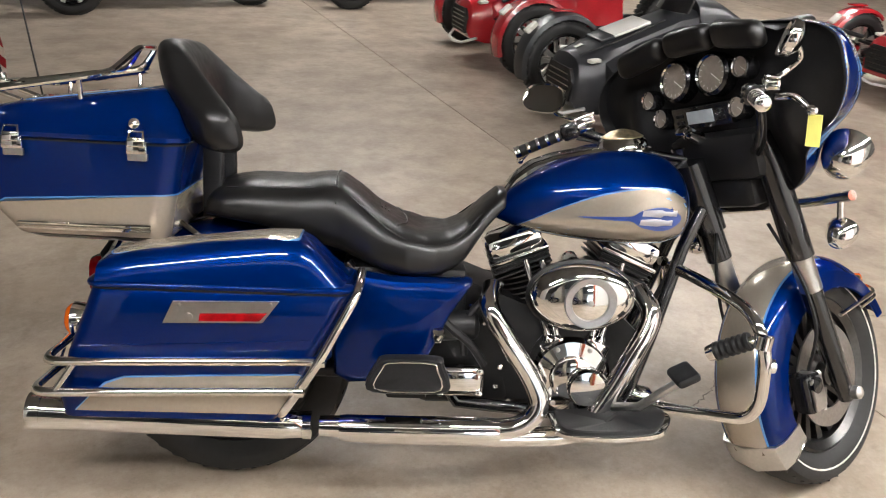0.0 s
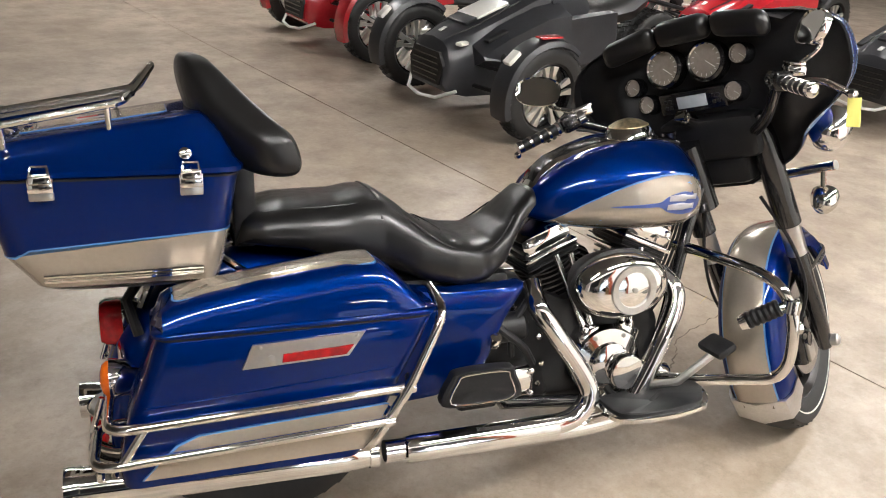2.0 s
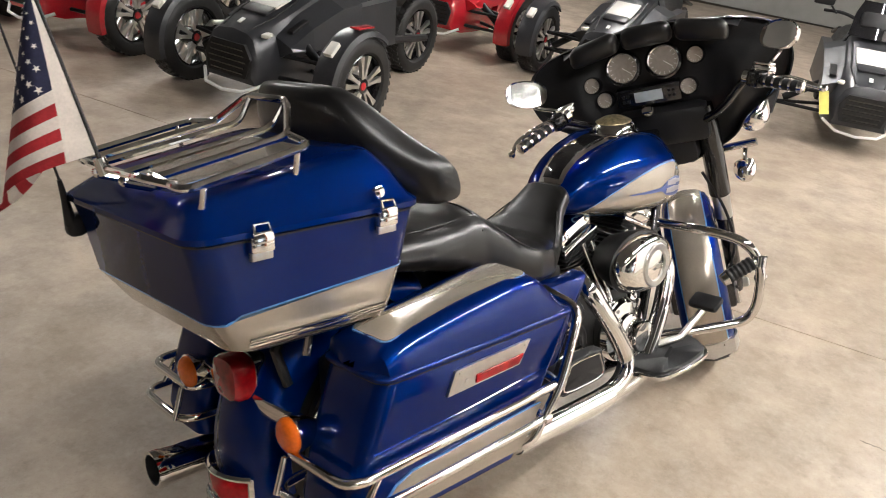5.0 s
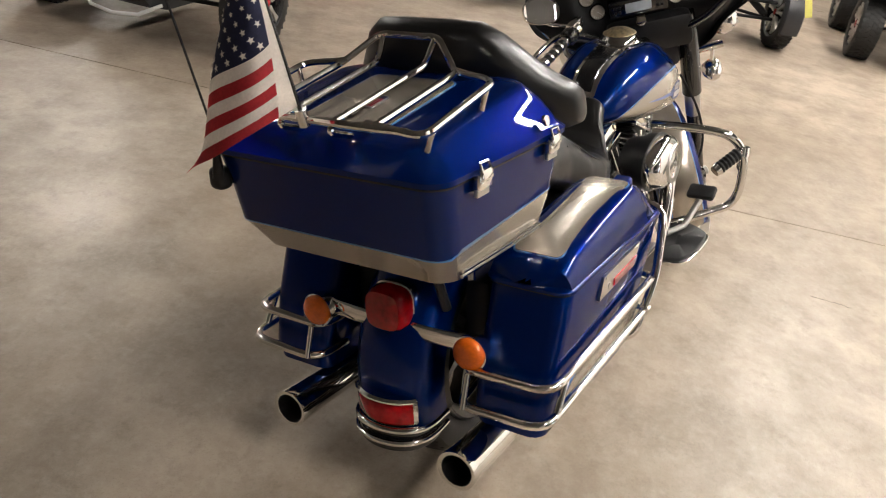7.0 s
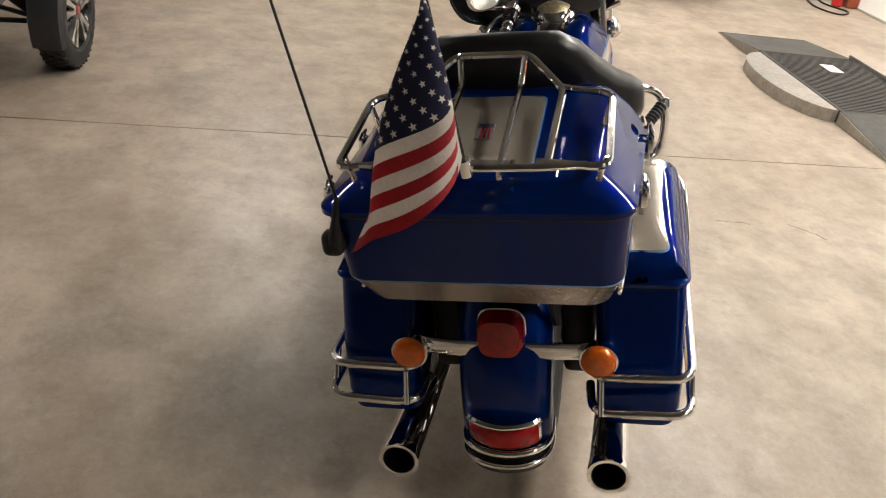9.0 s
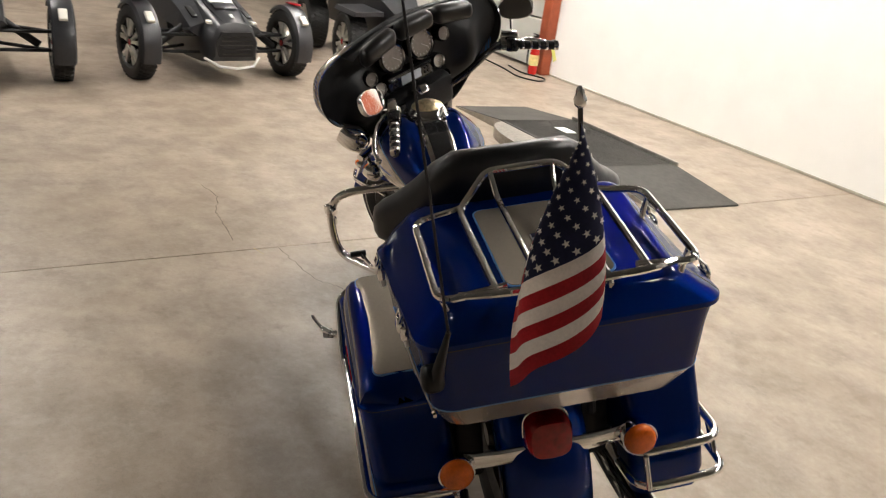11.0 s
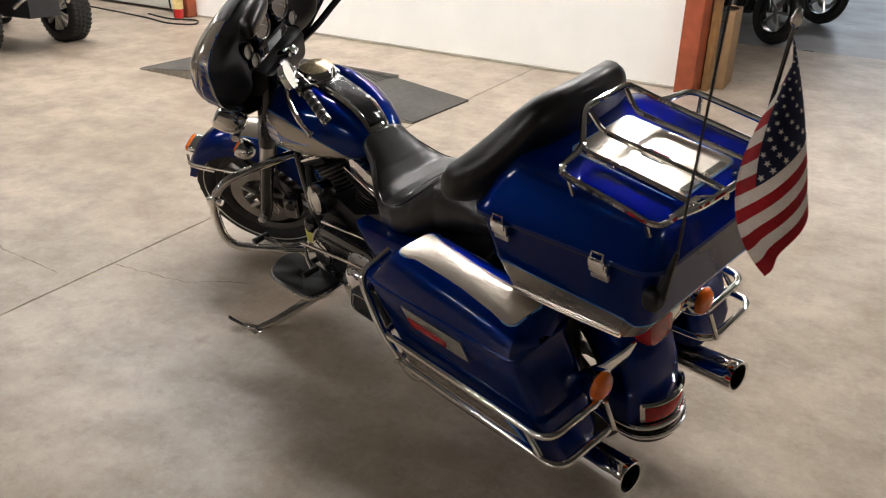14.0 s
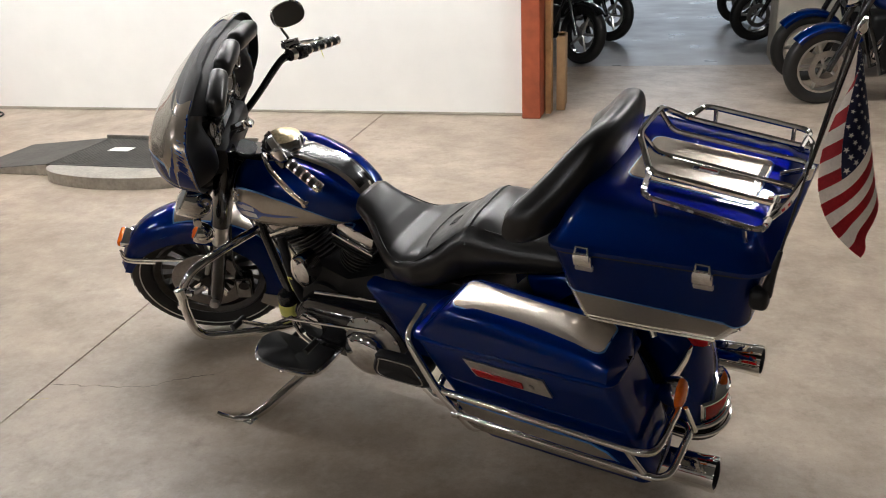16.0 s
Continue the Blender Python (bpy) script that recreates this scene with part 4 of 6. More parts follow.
part("starter_motor", lathe([(0, .03), (.01, .038), (.13, .038), (.14, .03), (.145, 0)], (.50, -.165, .455), (1, 0, .05), 24), BLACKE, bike, "black starter motor")
part("oil_hose", tube(spline([(.50, -.18, .53), (.56, -.20, .47), (.62, -.20, .42), (.66, -.18, .36)], 5), .011, 8), BLACKM, bike)
part("oil_hose", tube(spline([(.70, -.12, .56), (.64, -.17, .52), (.60, -.18, .46), (.61, -.16, .38)], 5), .009, 8), BLACKM, bike)
for x, z in ((.545, .50), (.585, .525), (.625, .50), (.66, .455), (.60, .425), (.70, .41), (.71, .335), (.70, .28), (.55, .27)):
    part("bolt", lathe([(0, .008), (.006, .008), (.009, .004), (.009, 0)], (x, -.128, z), (0, -1, 0), 10), CHROME, bike)
# cam cover, lifter blocks
cam_c = (.895, -.115, .325)
part("cam_cover", lathe([(0, .10), (.03, .105), (.045, .095), (.05, .06), (.062, .058), (.066, .05), (.067, 0)], cam_c, (0, -1, 0), 36), CHROME, bike, "chrome round cam cover")
part("cam_cover", lathe([(0, .05), (.02, .052), (.03, .046), (.033, .02), (.033, 0)], (.93, -.178, .310), (0, -1, 0), 30), CHROME, bike)
for k in range(6):
    a = k * math.pi / 3
    part("bolt", lathe([(0, .007), (.005, .007), (.007, .003), (.007, 0)], (cam_c[0] + .085 * math.cos(a), -.158, cam_c[2] + .085 * math.sin(a)), (0, -1, 0), 8), SATIN, bike)
part("oil_filter", lathe([(0, .03), (.01, .036), (.08, .036), (.088, .03), (.09, 0)], (1.05, -.07, .245), (.95, -.1, -.15), 24), CHROME, bike, "chrome oil filter")
for sgn, lab in ((-1, "rear"), (1, "front")):
    tilt = radians(22.5 * sgn)
    up = Vector((math.sin(tilt), 0, math.cos(tilt)))
    base = Vector((.892 + .028 * sgn, 0, .345)) + up * .10
    cyl = part("cylinder", lathe([(0, .060), (.145, .062), (.145, 0)], base, up, 28), BLACKE, bike, "black finned engine cylinder")
    for k in range(11):
        h = .008 + k * .0155
        rr = .078 if k < 9 else .082
        part("fin", lathe([(h, .05), (h, rr - .003), (h + .001, rr), (h + .004, rr), (h + .005, rr - .003), (h + .005, .05)], base, up, 30), BLACKE, cyl)
        part("fin_edge", ring_shell([(h + .0005, rr - .001), (h + .0005, rr + .0012), (h + .0045, rr + .0012), (h + .0045, rr - .001)], base, up, 30), GREYFIN, cyl, "polished fin edge")
    hc = base + up * .20
    R = Matrix.Rotation(tilt, 4, "Y")
    hd = part("cylinder_head", rot_box(hc, (.15, .17, .06), R, .015), BLACKE, bike, "black cylinder head")
    for k in range(4):
        part("fin", rot_box(base + up * (.165 + k * .014), (.156, .178, .005), R, .002), BLACKE, hd)
    part("rocker_cover", rot_box(hc + up * .040, (.150, .182, .060), R, .022), CHROME, hd, "chrome rocker cover")
    part("rocker_cover_lip", rot_box(hc + up * .006, (.160, .190, .012), R, .004), CHROME, hd)
    for dx in (-.05, .05):
        part("bolt", lathe([(0, .009), (.006, .009), (.008, .004), (.008, 0)], hc + R @ Vector((dx, -.085, .05)), (0, -1, .4), 8), CHROME, hd)
    # pushrod tubes
    for dx in (-.022, .022):
        a = Vector((.90 + .055 * sgn + dx * .5, -.135, .41))
        b = hc + Vector((.0 - .035 * sgn + dx, -.085, -.005))
        part("pushrod_tube", tube([a, a.lerp(b, .5), b], [.011, .009, .009], 12), CHROME, bike, "chrome pushrod tube")
        part("pushrod_collar", lathe([(0, .015), (.012, .016), (.02, .012)], a, b - a, 14), CHROME, bike)
    part("lifter_block", rot_box((.90 + .055 * sgn, -.13, .395), (.07, .045, .05), R, .01), CHROME, bike, "chrome lifter block")
# air cleaner
AC = (.892, -.205, .556)
part("air_cleaner_base", loft([[(AC[0] + .141 * k * math.cos(t), y, AC[2] + .094 * k * math.sin(t)) for t in np.linspace(0, 2 * math.pi, 40, endpoint=False)] for y, k in ((-.10, .7), (-.17, .96), (-.195, 1.0), (-.20, .9))]), BLACKE, bike, "black air cleaner backing")
ac = part("air_cleaner", loft([[(AC[0] + .136 * k * math.cos(t), y, AC[2] + .088 * k * math.sin(t)) for t in np.linspace(0, 2 * math.pi, 44, endpoint=False)] for y, k in
                               ((-.190, .97), (-.198, 1.0), (-.215, .985), (-.228, .93), (-.240, .82), (-.246, .70), (-.249, .62))]), CHROME, bike, "chrome oval air cleaner cover")
acx = (AC[0] + .012, -.246, AC[2] - .002)
part("air_cleaner_ring", ring_shell([(.0, .063), (.004, .066), (.008, .063), (.007, .047), (.0, .045)], acx, (0, -1, 0), 40), SATIN, ac, "brushed insert ring")
part("air_cleaner_disc", lathe([(-.004, .046), (.003, .045), (.006, .03), (.008, .012), (.008, 0)], acx, (0, -1, 0), 36), CHROME, ac)
part("emblem", lathe([(.006, .008), (.012, .007), (.013, 0)], acx, (0, -1, 0), 12), SATIN, ac)
# left side: primary and horn
prim = loft([[(x, y, z) for x, z in [(.89 + .115 * k * math.cos(t), .325 + .115 * k * math.sin(t)) for t in np.linspace(math.pi * .5, -math.pi * .5, 14)][::1]
              + [(.655 + .112 * k * math.cos(t), .325 + .112 * k * math.sin(t)) for t in np.linspace(-math.pi * .5, -math.pi * 1.5, 14)]] for y, k in ((.10, 1.0), (.165, 1.0), (.182, .95), (.188, .85))])
part("primary_cover", prim, BLACKP, bike, "black primary drive cover")
part("derby_cover", lathe([(0, .086), (.020, .086), (.034, .080), (.046, .064), (.053, .034), (.055, 0)], (.695, .186, .285), (0, 1, 0), 36), CHROME, bike, "round chrome clutch cover")
clutch = part("clutch_housing", loft([[(x, y, z) for x, z in [(.675 + .118 * k * math.cos(t), .315 + .112 * k * math.sin(t)) for t in np.linspace(0, 2 * math.pi, 36, endpoint=False)]] for y, k in ((.11, 1.0), (.172, 1.0), (.186, .95), (.192, .86))]), SATIN, bike, "satin alloy clutch housing")
for k in range(5):
    a = radians(20 + 35 * k)
    part("bolt", lathe([(0, .009), (.006, .009), (.008, .006), (.008, 0)], (.675 + .106 * math.cos(a), .186, .315 + .100 * math.sin(a)), (0, 1, 0), 10), CHROME, clutch)
part("derby_cover", lathe([(0, .05), (.01, .05), (.016, .04), (.018, 0)], (.93, .185, .33), (0, 1, 0), 32), CHROME, bike)
part("horn_cover", loft([[(x, y, z) for x, z in [(.935 + .042 * k * math.cos(t), .53 + .062 * k * math.sin(t)) for t in np.linspace(0, 2 * math.pi, 24, endpoint=False)]] for y, k in ((.10, .9), (.15, 1.0), (.17, .9), (.18, .6), (.182, .2))]), CHROME, bike, "chrome horn cover")
can = part("oil_canister", lathe([(-.07, .0), (-.07, .030), (-.062, .036), (.055, .036), (.066, .028), (.068, 0)], (1.115, .10, .305), (-.25, .1, 1), 24), BLACKP, bike, "black oil canister with a yellow label")
part("label", lathe([(-.030, .0362), (-.028, .0372), (.024, .0372), (.026, .0362)], (1.115, .10, .305), (-.25, .1, 1), 24, False), YELLOW, can, "yellow paper label")
part("clutch_rod", tube([(.85, .205, .495), (.60, .20, .515)], .006, 8), CHROME, bike, "thin chrome rod")
part("shift_rod", tube([(.62, .215, .40), (.98, .235, .375)], .006, 8), CHROME, bike, "chrome shift linkage rod")
part("shift_lever", tube(bent([(.98, .22, .37), (1.06, .26, .34), (1.16, .29, .36)], .02), .008, 8), CHROME, bike, "chrome shift lever")
part("shift_lever", tube(bent([(.98, .22, .37), (.92, .26, .345), (.84, .29, .345)], .02), .007, 8), CHROME, bike)
part("shift_peg", tube([(1.16, .27, .36), (1.16, .33, .36)], .012, 12), BLACKM, bike)
part("shift_peg", tube([(.84, .27, .345), (.84, .33, .345)], .011, 12), BLACKM, bike)
part("wire_tag", plate([(1.03, .12, .40), (1.05, .12, .40), (1.045, .13, .465), (1.025, .13, .465)], .002, (0, 1, 0)), YELLOW, bike, "yellow paper tag on a cable")
part("oil_line", tube(spline([(1.06, .09, .60), (1.045, .11, .50), (1.02, .12, .40), (.99, .11, .30)], 5), .016, 10), BLACKM, bike)
for k in range(5):
    part("cable", tube(spline([(1.22, -.03 + .02 * k, .72), (1.18 + .01 * k, -.06 + .03 * k, .62), (1.13, -.07 + .03 * k, .50 - .02 * k), (1.08, -.05 + .02 * k, .40)], 5), .0045, 6), BLACKM, bike)
# floorboards
for s in (-1, 1):
    o = [(.835, .205), (.86, .185), (1.08, .19), (1.125, .215), (1.135, .26), (1.10, .325), (1.05, .345), (.90, .335), (.84, .30)]
    pts = [(p.x, p.y) for p in spline([(x, y, 0) for x, y in o], 4, True)]
    c = (.98, .265)
    sl = lambda f, dz: [(c[0] + (x - c[0]) * f, s * (c[1] + (y - c[1]) * f), .243 + .09 * max(0, x - 1.0) + (x - .98) * .05 + dz) for x, y in pts]
    fb = part("floorboard", loft([sl(.96, -.014), sl(1.0, -.012), sl(1.0, -.002), sl(.97, 0)]), CHROME, bike, "chrome-edged rider floorboard")
    part("rubber_pad", loft([sl(.90, -.001), sl(.90, .009), sl(.87, .012), sl(.1, .013)]), BLACKM, fb, "black ribbed rubber pad")
    part("floorboard_bracket", tube([(.90, s * .10, .24), (.92, s * .24, .225)], .012, 8), BLACKE, bike)
    part("floorboard_bracket", tube([(1.04, s * .10, .24), (1.06, s * .24, .228)], .012, 8), BLACKE, bike)
part("brake_pedal", tube([(.985, -.20, .262), (1.05, -.26, .29), (1.13, -.285, .365)], .011, 8), SATIN, bike, "brushed brake pedal arm")
part("brake_pad", rot_box((1.145, -.285, .388), (.062, .098, .026), Matrix.Rotation(radians(-28), 4, "Y"), .012), BLACKM, bike, "black rubber brake pedal pad")
# side stand
RIDE[0] = Matrix.Translation((.03, 0, 0))
part("side_stand", tube([(.93, .13, .20), (.955, .26, .155), (1.015, .39, .108), (1.045, .45, .096)], [.020, .018, .017, .015], 12), CHROME, bike, "chrome side stand on the floor")
part("stand_foot", join(rot_box((1.052, .462, .0985), (.080, .042, .012), Matrix.Rotation(radians(12), 4, "X"), .005), tube([(1.04, .452, .104), (1.062, .468, .106), (1.085, .484, .110)], [.012, .016, .010], 10), tube([(1.08, .482, .108), (1.115, .508, .140), (1.125, .512, .150)], [.008, .0095, .008], 8)), CHROME, bike, "chrome stand foot")
RIDE[0] = Matrix.Translation((0, 0, .02))
# front crash bar
for s in (-1, 1):
    cb = part("engine_guard", tube(spline([(1.17, s * .03, .60), (1.19, s * .10, .60), (1.245, s * .27, .585), (1.275, s * .345, .555), (1.295, s * .378, .49), (1.302, s * .38, .41), (1.302, s * .37, .345), (1.285, s * .345, .305), (1.24, s * .30, .288), (1.14, s * .20, .262), (1.07, s * .10, .24)], 6), .0155, 14), CHROME, bike, "chrome front engine guard bar")
    part("guard_bolt", lathe([(0, .018), (.02, .018), (.024, .008), (.024, 0)], (1.305, s * .374, .450), (.6, 0, 0), 12), CHROME, cb)
    part("highway_peg_clamp", lathe([(-.018, .02), (-.016, .023), (.016, .023), (.018, .02)], (1.288, s * .378, .512), (.1, 0, 1), 16), CHROME, cb)
    part("highway_peg_arm", tube([(1.288, s * .38, .512), (1.272, s * .372, .512), (1.255, s * .362, .506)], .012, 10), CHROME, cb)
    if s > 0:
        continue
    pg = part("highway_peg", tube([Vector((1.262, s * .368, .51)).lerp(Vector((1.203, s * .320, .464)), k / 12) for k in range(13)], [.021 + (.003 if k % 2 else 0) for k in range(13)], 14), BLACKM, cb, "black rubber highway foot peg")
    part("peg_end", tube([(1.203, s * .320, .464), (1.190, s * .310, .454)], [.023, .019], 14), CHROME, cb)

RIDE[0] = Matrix.Identity(4)
# ---- steered front end, built straight ahead and turned with STEER ----
wheel("front_wheel", (0, 0, 0), 0.315, 0.13, bike, STEER, 20, "black front tyre with a thin white line")
for s in (-1, 1):
    part("brake_disc", ring_shell([(s * .062, .145), (s * .067, .145), (s * .067, .095), (s * .062, .095)], (0, 0, 0), (0, 1, 0), 48), STEEL, bike, "drilled steel brake disc", STEER)
    for k in range(5):
        a = k * 2 * math.pi / 5
        part("disc_carrier", tube([(.04 * math.cos(a), s * .064, .04 * math.sin(a)), (.10 * math.cos(a + .25), s * .065, .10 * math.sin(a + .25))], .010, 6), SATIN, bike, "", STEER)
    part("brake_caliper", join(rot_box((-.135, s * .085, .03), (.07, .06, .11), Matrix.Rotation(radians(10), 4, "Y"), .015), lathe([(0, .022), (.01, .022), (.012, 0)], (-.135, s * .115, .055), (0, s, 0), 16)), BLACKP, bike, "black and silver brake caliper", STEER)
    part("caliper_cover", rot_box((-.135, s * .118, .03), (.05, .012, .09), Matrix.Rotation(radians(10), 4, "Y"), .005), SATIN, bike, "", STEER)
    # fork legs
    part("fork_slider", tube([(-.035, s * .125, -.05), (-.035, s * .125, .02), (-.035, s * .125, .30)], [.020, .027, .0275], 18), BLACKP, bike, "black fork slider", STEER)
    part("fork_tube", tube([(-.035, s * .125, .29), (-.035, s * .125, .40)], .0295, 18), SATIN, bike, "silver fork tube cover", STEER)
    part("fork_cover", tube([(-.035, s * .125, .39), (-.035, s * .125, .66), (-.035, s * .12, .74)], [.036, .036, .03], 18), BLACKP, bike, "black upper fork cover", STEER)
    part("axle_nut", lathe([(0, .018), (.02, .018), (.026, .010), (.027, 0)], (-.03, s * .145, -.03), (0, s, 0), 14), SATIN, bike, "", STEER)
    part("brake_line", tube(spline([(-.12, s * .10, .09), (-.09, s * .14, .2), (-.07, s * .13, .34), (-.06, s * .08, .5)], 5), .005, 6), BLACKM, bike, "", STEER)
# front fender: wide, deep skirted


def front_fender(k, r):
    # k: how wide, r: radius at the crown; angle from straight back over the top
    rings = []
    for i in range(37):
        a = radians(-40 + 26 + (150 + 40) * i / 36)
        drop_ = .115 if a < radians(95) else .115 - .05 * (math.degrees(a) - 95) / 60
        half = .088 * k
        prof = [(-half, -drop_), (-half, -drop_ * .5), (-half * .97, -.045), (-half * .84, -.022), (-half * .5, -.005), (0, 0), (half * .5, -.005), (half * .84, -.022), (half * .97, -.045), (half, -drop_ * .5), (half, -drop_)]
        inner = [(y * .955, d - .004) for y, d in reversed(prof)]
        rings.append([(-math.cos(a) * (r + d), y, math.sin(a) * (r + d)) for y, d in prof + inner])
    return loft(rings)


ff = part("front_fender", front_fender(1, .338), BLUE, bike, "blue metallic front fender with silver centre", STEER)


def fender_strip(w, lift, a0, a1):
    rings = []
    for i in range(31):
        a = radians(a0 + (a1 - a0) * i / 30)
        ww = w * min(1.0, .35 + 2.0 * min(i, 30 - i) / 30 * 3) if a1 > 120 else w
        pr = [(ww * t, -.005 * (ww * t / .044) ** 2 if abs(ww * t) < .044 else -.005 - .017 * (abs(ww * t) - .044) / .030) for t in (-1, -.75, -.5, -.25, 0, .25, .5, .75, 1)]
        rings.append([(-math.cos(a) * (.338 + d + lift), y, math.sin(a) * (.338 + d + lift)) for y, d in pr] + [(-math.cos(a) * (.338 + d - .004), y, math.sin(a) * (.338 + d - .004)) for y, d in reversed(pr)])
    return loft(rings)


part("pinstripe", fender_strip(.062, .0012, -8, 116), PIN, ff, "light blue pinstripe", STEER)
part("centre_panel", fender_strip(.058, .0024, -8, 115), SILVER, ff, "champagne silver fender centre", STEER)
# fender rear chrome skirt and tip lamp
rings = []
for a_ in (-18, -12, -4):
    a = radians(a_)
    half = .094
    prof = [(-half, -.120), (-half, -.058), (-half * .97, -.042), (-half * .84, -.018), (0, .004), (half * .84, -.018), (half * .97, -.042), (half, -.058), (half, -.120)]
    rings.append([(-math.cos(a) * (.344 + d), y, math.sin(a) * (.344 + d)) for y, d in prof] + [(-math.cos(a) * (.335 + d), y * .96, math.sin(a) * (.335 + d)) for y, d in reversed(prof)])
part("fender_skirt", loft(rings), SATIN, ff, "chrome rear fender trim", STEER)
part("skirt_edge", tube([(-math.cos(radians(-18)) * (.339 + d), y, math.sin(radians(-18)) * (.339 + d)) for y, d in ((-.09, -.117), (-.09, -.05), (-.076, -.018), (0, .003), (.076, -.018), (.09, -.05), (.09, -.117))], .005, 6), CHROME, ff, "", STEER)
for s in (-1, 1):
    part("fender_rail", tube(spline([(.335, s * .05, .10), (.30, s * .088, .102), (.22, s * .094, .115), (.10, s * .095, .135)], 5), .006, 8), CHROME, ff, "chrome fender side rail", STEER)
    part("fender_rail", tube(spline([(.335, s * .05, .085), (.30, s * .088, .086), (.20, s * .094, .10)], 5), .005, 8), CHROME, ff, "", STEER)
tip = part("fender_tip_lamp", box((.315, 0, .125), (.05, .09, .03), .010, 3), CHROME, ff, "chrome front fender tip lamp", STEER)
part("lens", box((.338, 0, .125), (.022, .085, .032), .010, 3), AMBER, tip, "amber tip lamp lens", STEER)

# fairing, set back a little on the fork
FST = Matrix.Translation((.044, .050, .060)) @ STEER @ pose(-.055, 0, 0, 0, 0, -7) @ pose(-.03, .03, .86, 0, 9, 0) @ pose(.03, -.03, -.86)
FW = ((.49, .07), (.52, .13), (.55, .205), (.585, .245), (.64, .272), (.68, .325), (.72, .392), (.76, .425), (.81, .442), (.86, .440), (.90, .425), (.93, .385), (.955, .31), (.975, .20), (.985, .10))
FD = ((.49, .03), (.55, .10), (.62, .155), (.70, .185), (.76, .185), (.83, .155), (.90, .10), (.95, .055), (.985, .03))
FR = ((.49, .02), (.58, .0), (.66, -.03), (.74, -.05), (.84, -.045), (.92, -.02), (.985, .0))
FRI = ((.49, .05), (.58, .045), (.66, .01), (.74, -.012), (.84, -.02), (.92, .0), (.985, .02))
SMOOTH = np.linspace(.49, .985, 60)


def smooth_table(tb):
    y = np.interp(SMOOTH, [p[0] for p in tb], [p[1] for p in tb])
    for _ in range(3):
        y[1:-1] = (y[:-2] + 2 * y[1:-1] + y[2:]) / 4
    return y


FW_, FD_, FR_, FRI_ = smooth_table(FW), smooth_table(FD), smooth_table(FR), smooth_table(FRI)


def fair_at(s, a):
    w, d, r = (float(np.interp(a, SMOOTH, k)) for k in (FW_, FD_, FR_))
    return Vector((r + (d - r) * max(0.0, 1 - abs(s) ** 2.6) ** .62, w * s * (1 - .06 * abs(s) ** 12), a))


def fair_top(s):
    return .935 + .030 * s * s


def fair_out(s, v):
    """The painted shell, whose upper edge dips in the middle for the screen."""
    return fair_at(s, .49 + (fair_top(s) - .49) * v)


def fair_in(s, v):
    o = fair_at(s, .49 + .495 * v)
    r = float(np.interp(o.z, SMOOTH, FRI_))
    y = abs(o.y)
    win = max(0.0, 1 - ((o.z - .73) / .15) ** 2)
    hood = max(0.0, 1 - ((o.z - .955) / .04) ** 2) * max(0.0, 1 - (y / .30) ** 4)
    e = max(0.0, 1 - abs(s) ** 6)
    low = max(0.0, (.62 - o.z) / .13)
    f = r - .006 + e * (-.055 * math.exp(-((y - .25) / .06) ** 2) * win - .025 * hood - .03 * low + .02 * math.exp(-((y - .03) / .20) ** 4) * max(0.0, 1 - ((o.z - .83) / .11) ** 2))
    return Vector((min(f, o.x - .006), o.y * .988, o.z))


NS, NV = 48, 30


def sheet(fn, back=None):
    bm = bmesh.new()
    g = [[bm.verts.new(fn(-1 + 2 * i / NS, j / NV)) for j in range(NV + 1)] for i in range(NS + 1)]
    for i in range(NS):
        for j in range(NV):
            bm.faces.new((g[i][j], g[i + 1][j], g[i + 1][j + 1], g[i][j + 1]))
    if back:
        h = [[bm.verts.new(back(-1 + 2 * i / NS, j / NV)) for j in range(NV + 1)] for i in range(NS + 1)]
        for i in range(NS):
            for j in range(NV):
                bm.faces.new((h[i][j], h[i][j + 1], h[i + 1][j + 1], h[i + 1][j]))
        loop = [(i, 0) for i in range(NS + 1)] + [(NS, j) for j in range(1, NV + 1)] + [(i, NV) for i in range(NS - 1, -1, -1)] + [(0, j) for j in range(NV - 1, 0, -1)]
        for p, q in zip(loop, loop[1:] + loop[:1]):
            bm.faces.new((g[p[0]][p[1]], h[p[0]][p[1]], h[q[0]][q[1]], g[q[0]][q[1]]))
    return bm


fair = part("fairing", sheet(fair_out, lambda s, v: fair_out(s, v) - Vector((.004, 0, 0))), BLUE, bike, "blue and silver handlebar fairing", FST)


def panel_v(s, v):
    q = abs(s)
    lo = .62 + .02 * q if q < .55 else .63 + .12 * math.sin(math.pi * (q - .55) / .7) if q < .9 else .75 - 4.5 * (q - .9)
    return lo + (1 - lo) * v


def panel(grow, lift):
    return lambda s, v: fair_out(s, max(0, panel_v(s, v) - grow * (1 - v))) + Vector((lift, 0, 0))


part("pinstripe", sheet(panel(.022, .0015), panel(.022, -.001)), PIN, fair, "light blue pinstripe", FST)
part("fairing_panel", sheet(panel(0, .003), panel(0, -.001)), SILVER, fair, "champagne silver upper fairing panel", FST)
dash = part("inner_fairing", sheet(fair_in, lambda s, v: fair_at(s, .49 + .495 * v) - Vector((.0045, 0, 0))), BLACKM, bike, "black inner fairing and dashboard", FST)
part("headlight_nacelle", lathe([(-.02, .085), (.0, .088), (.012, .086), (.02, .08)], (.155, 0, .655), (1, 0, .1), 32), CHROME, fair, "", FST)
part("headlight", lathe([(.0, .080), (.02, .075), (.032, .05), (.036, 0)], (.155, 0, .655), (1, 0, .1), 32), mat("headlamp_glass", (.6, .6, .62), .06, .6, coat=1, var=.2, scale=90), fair, "round headlamp", FST)
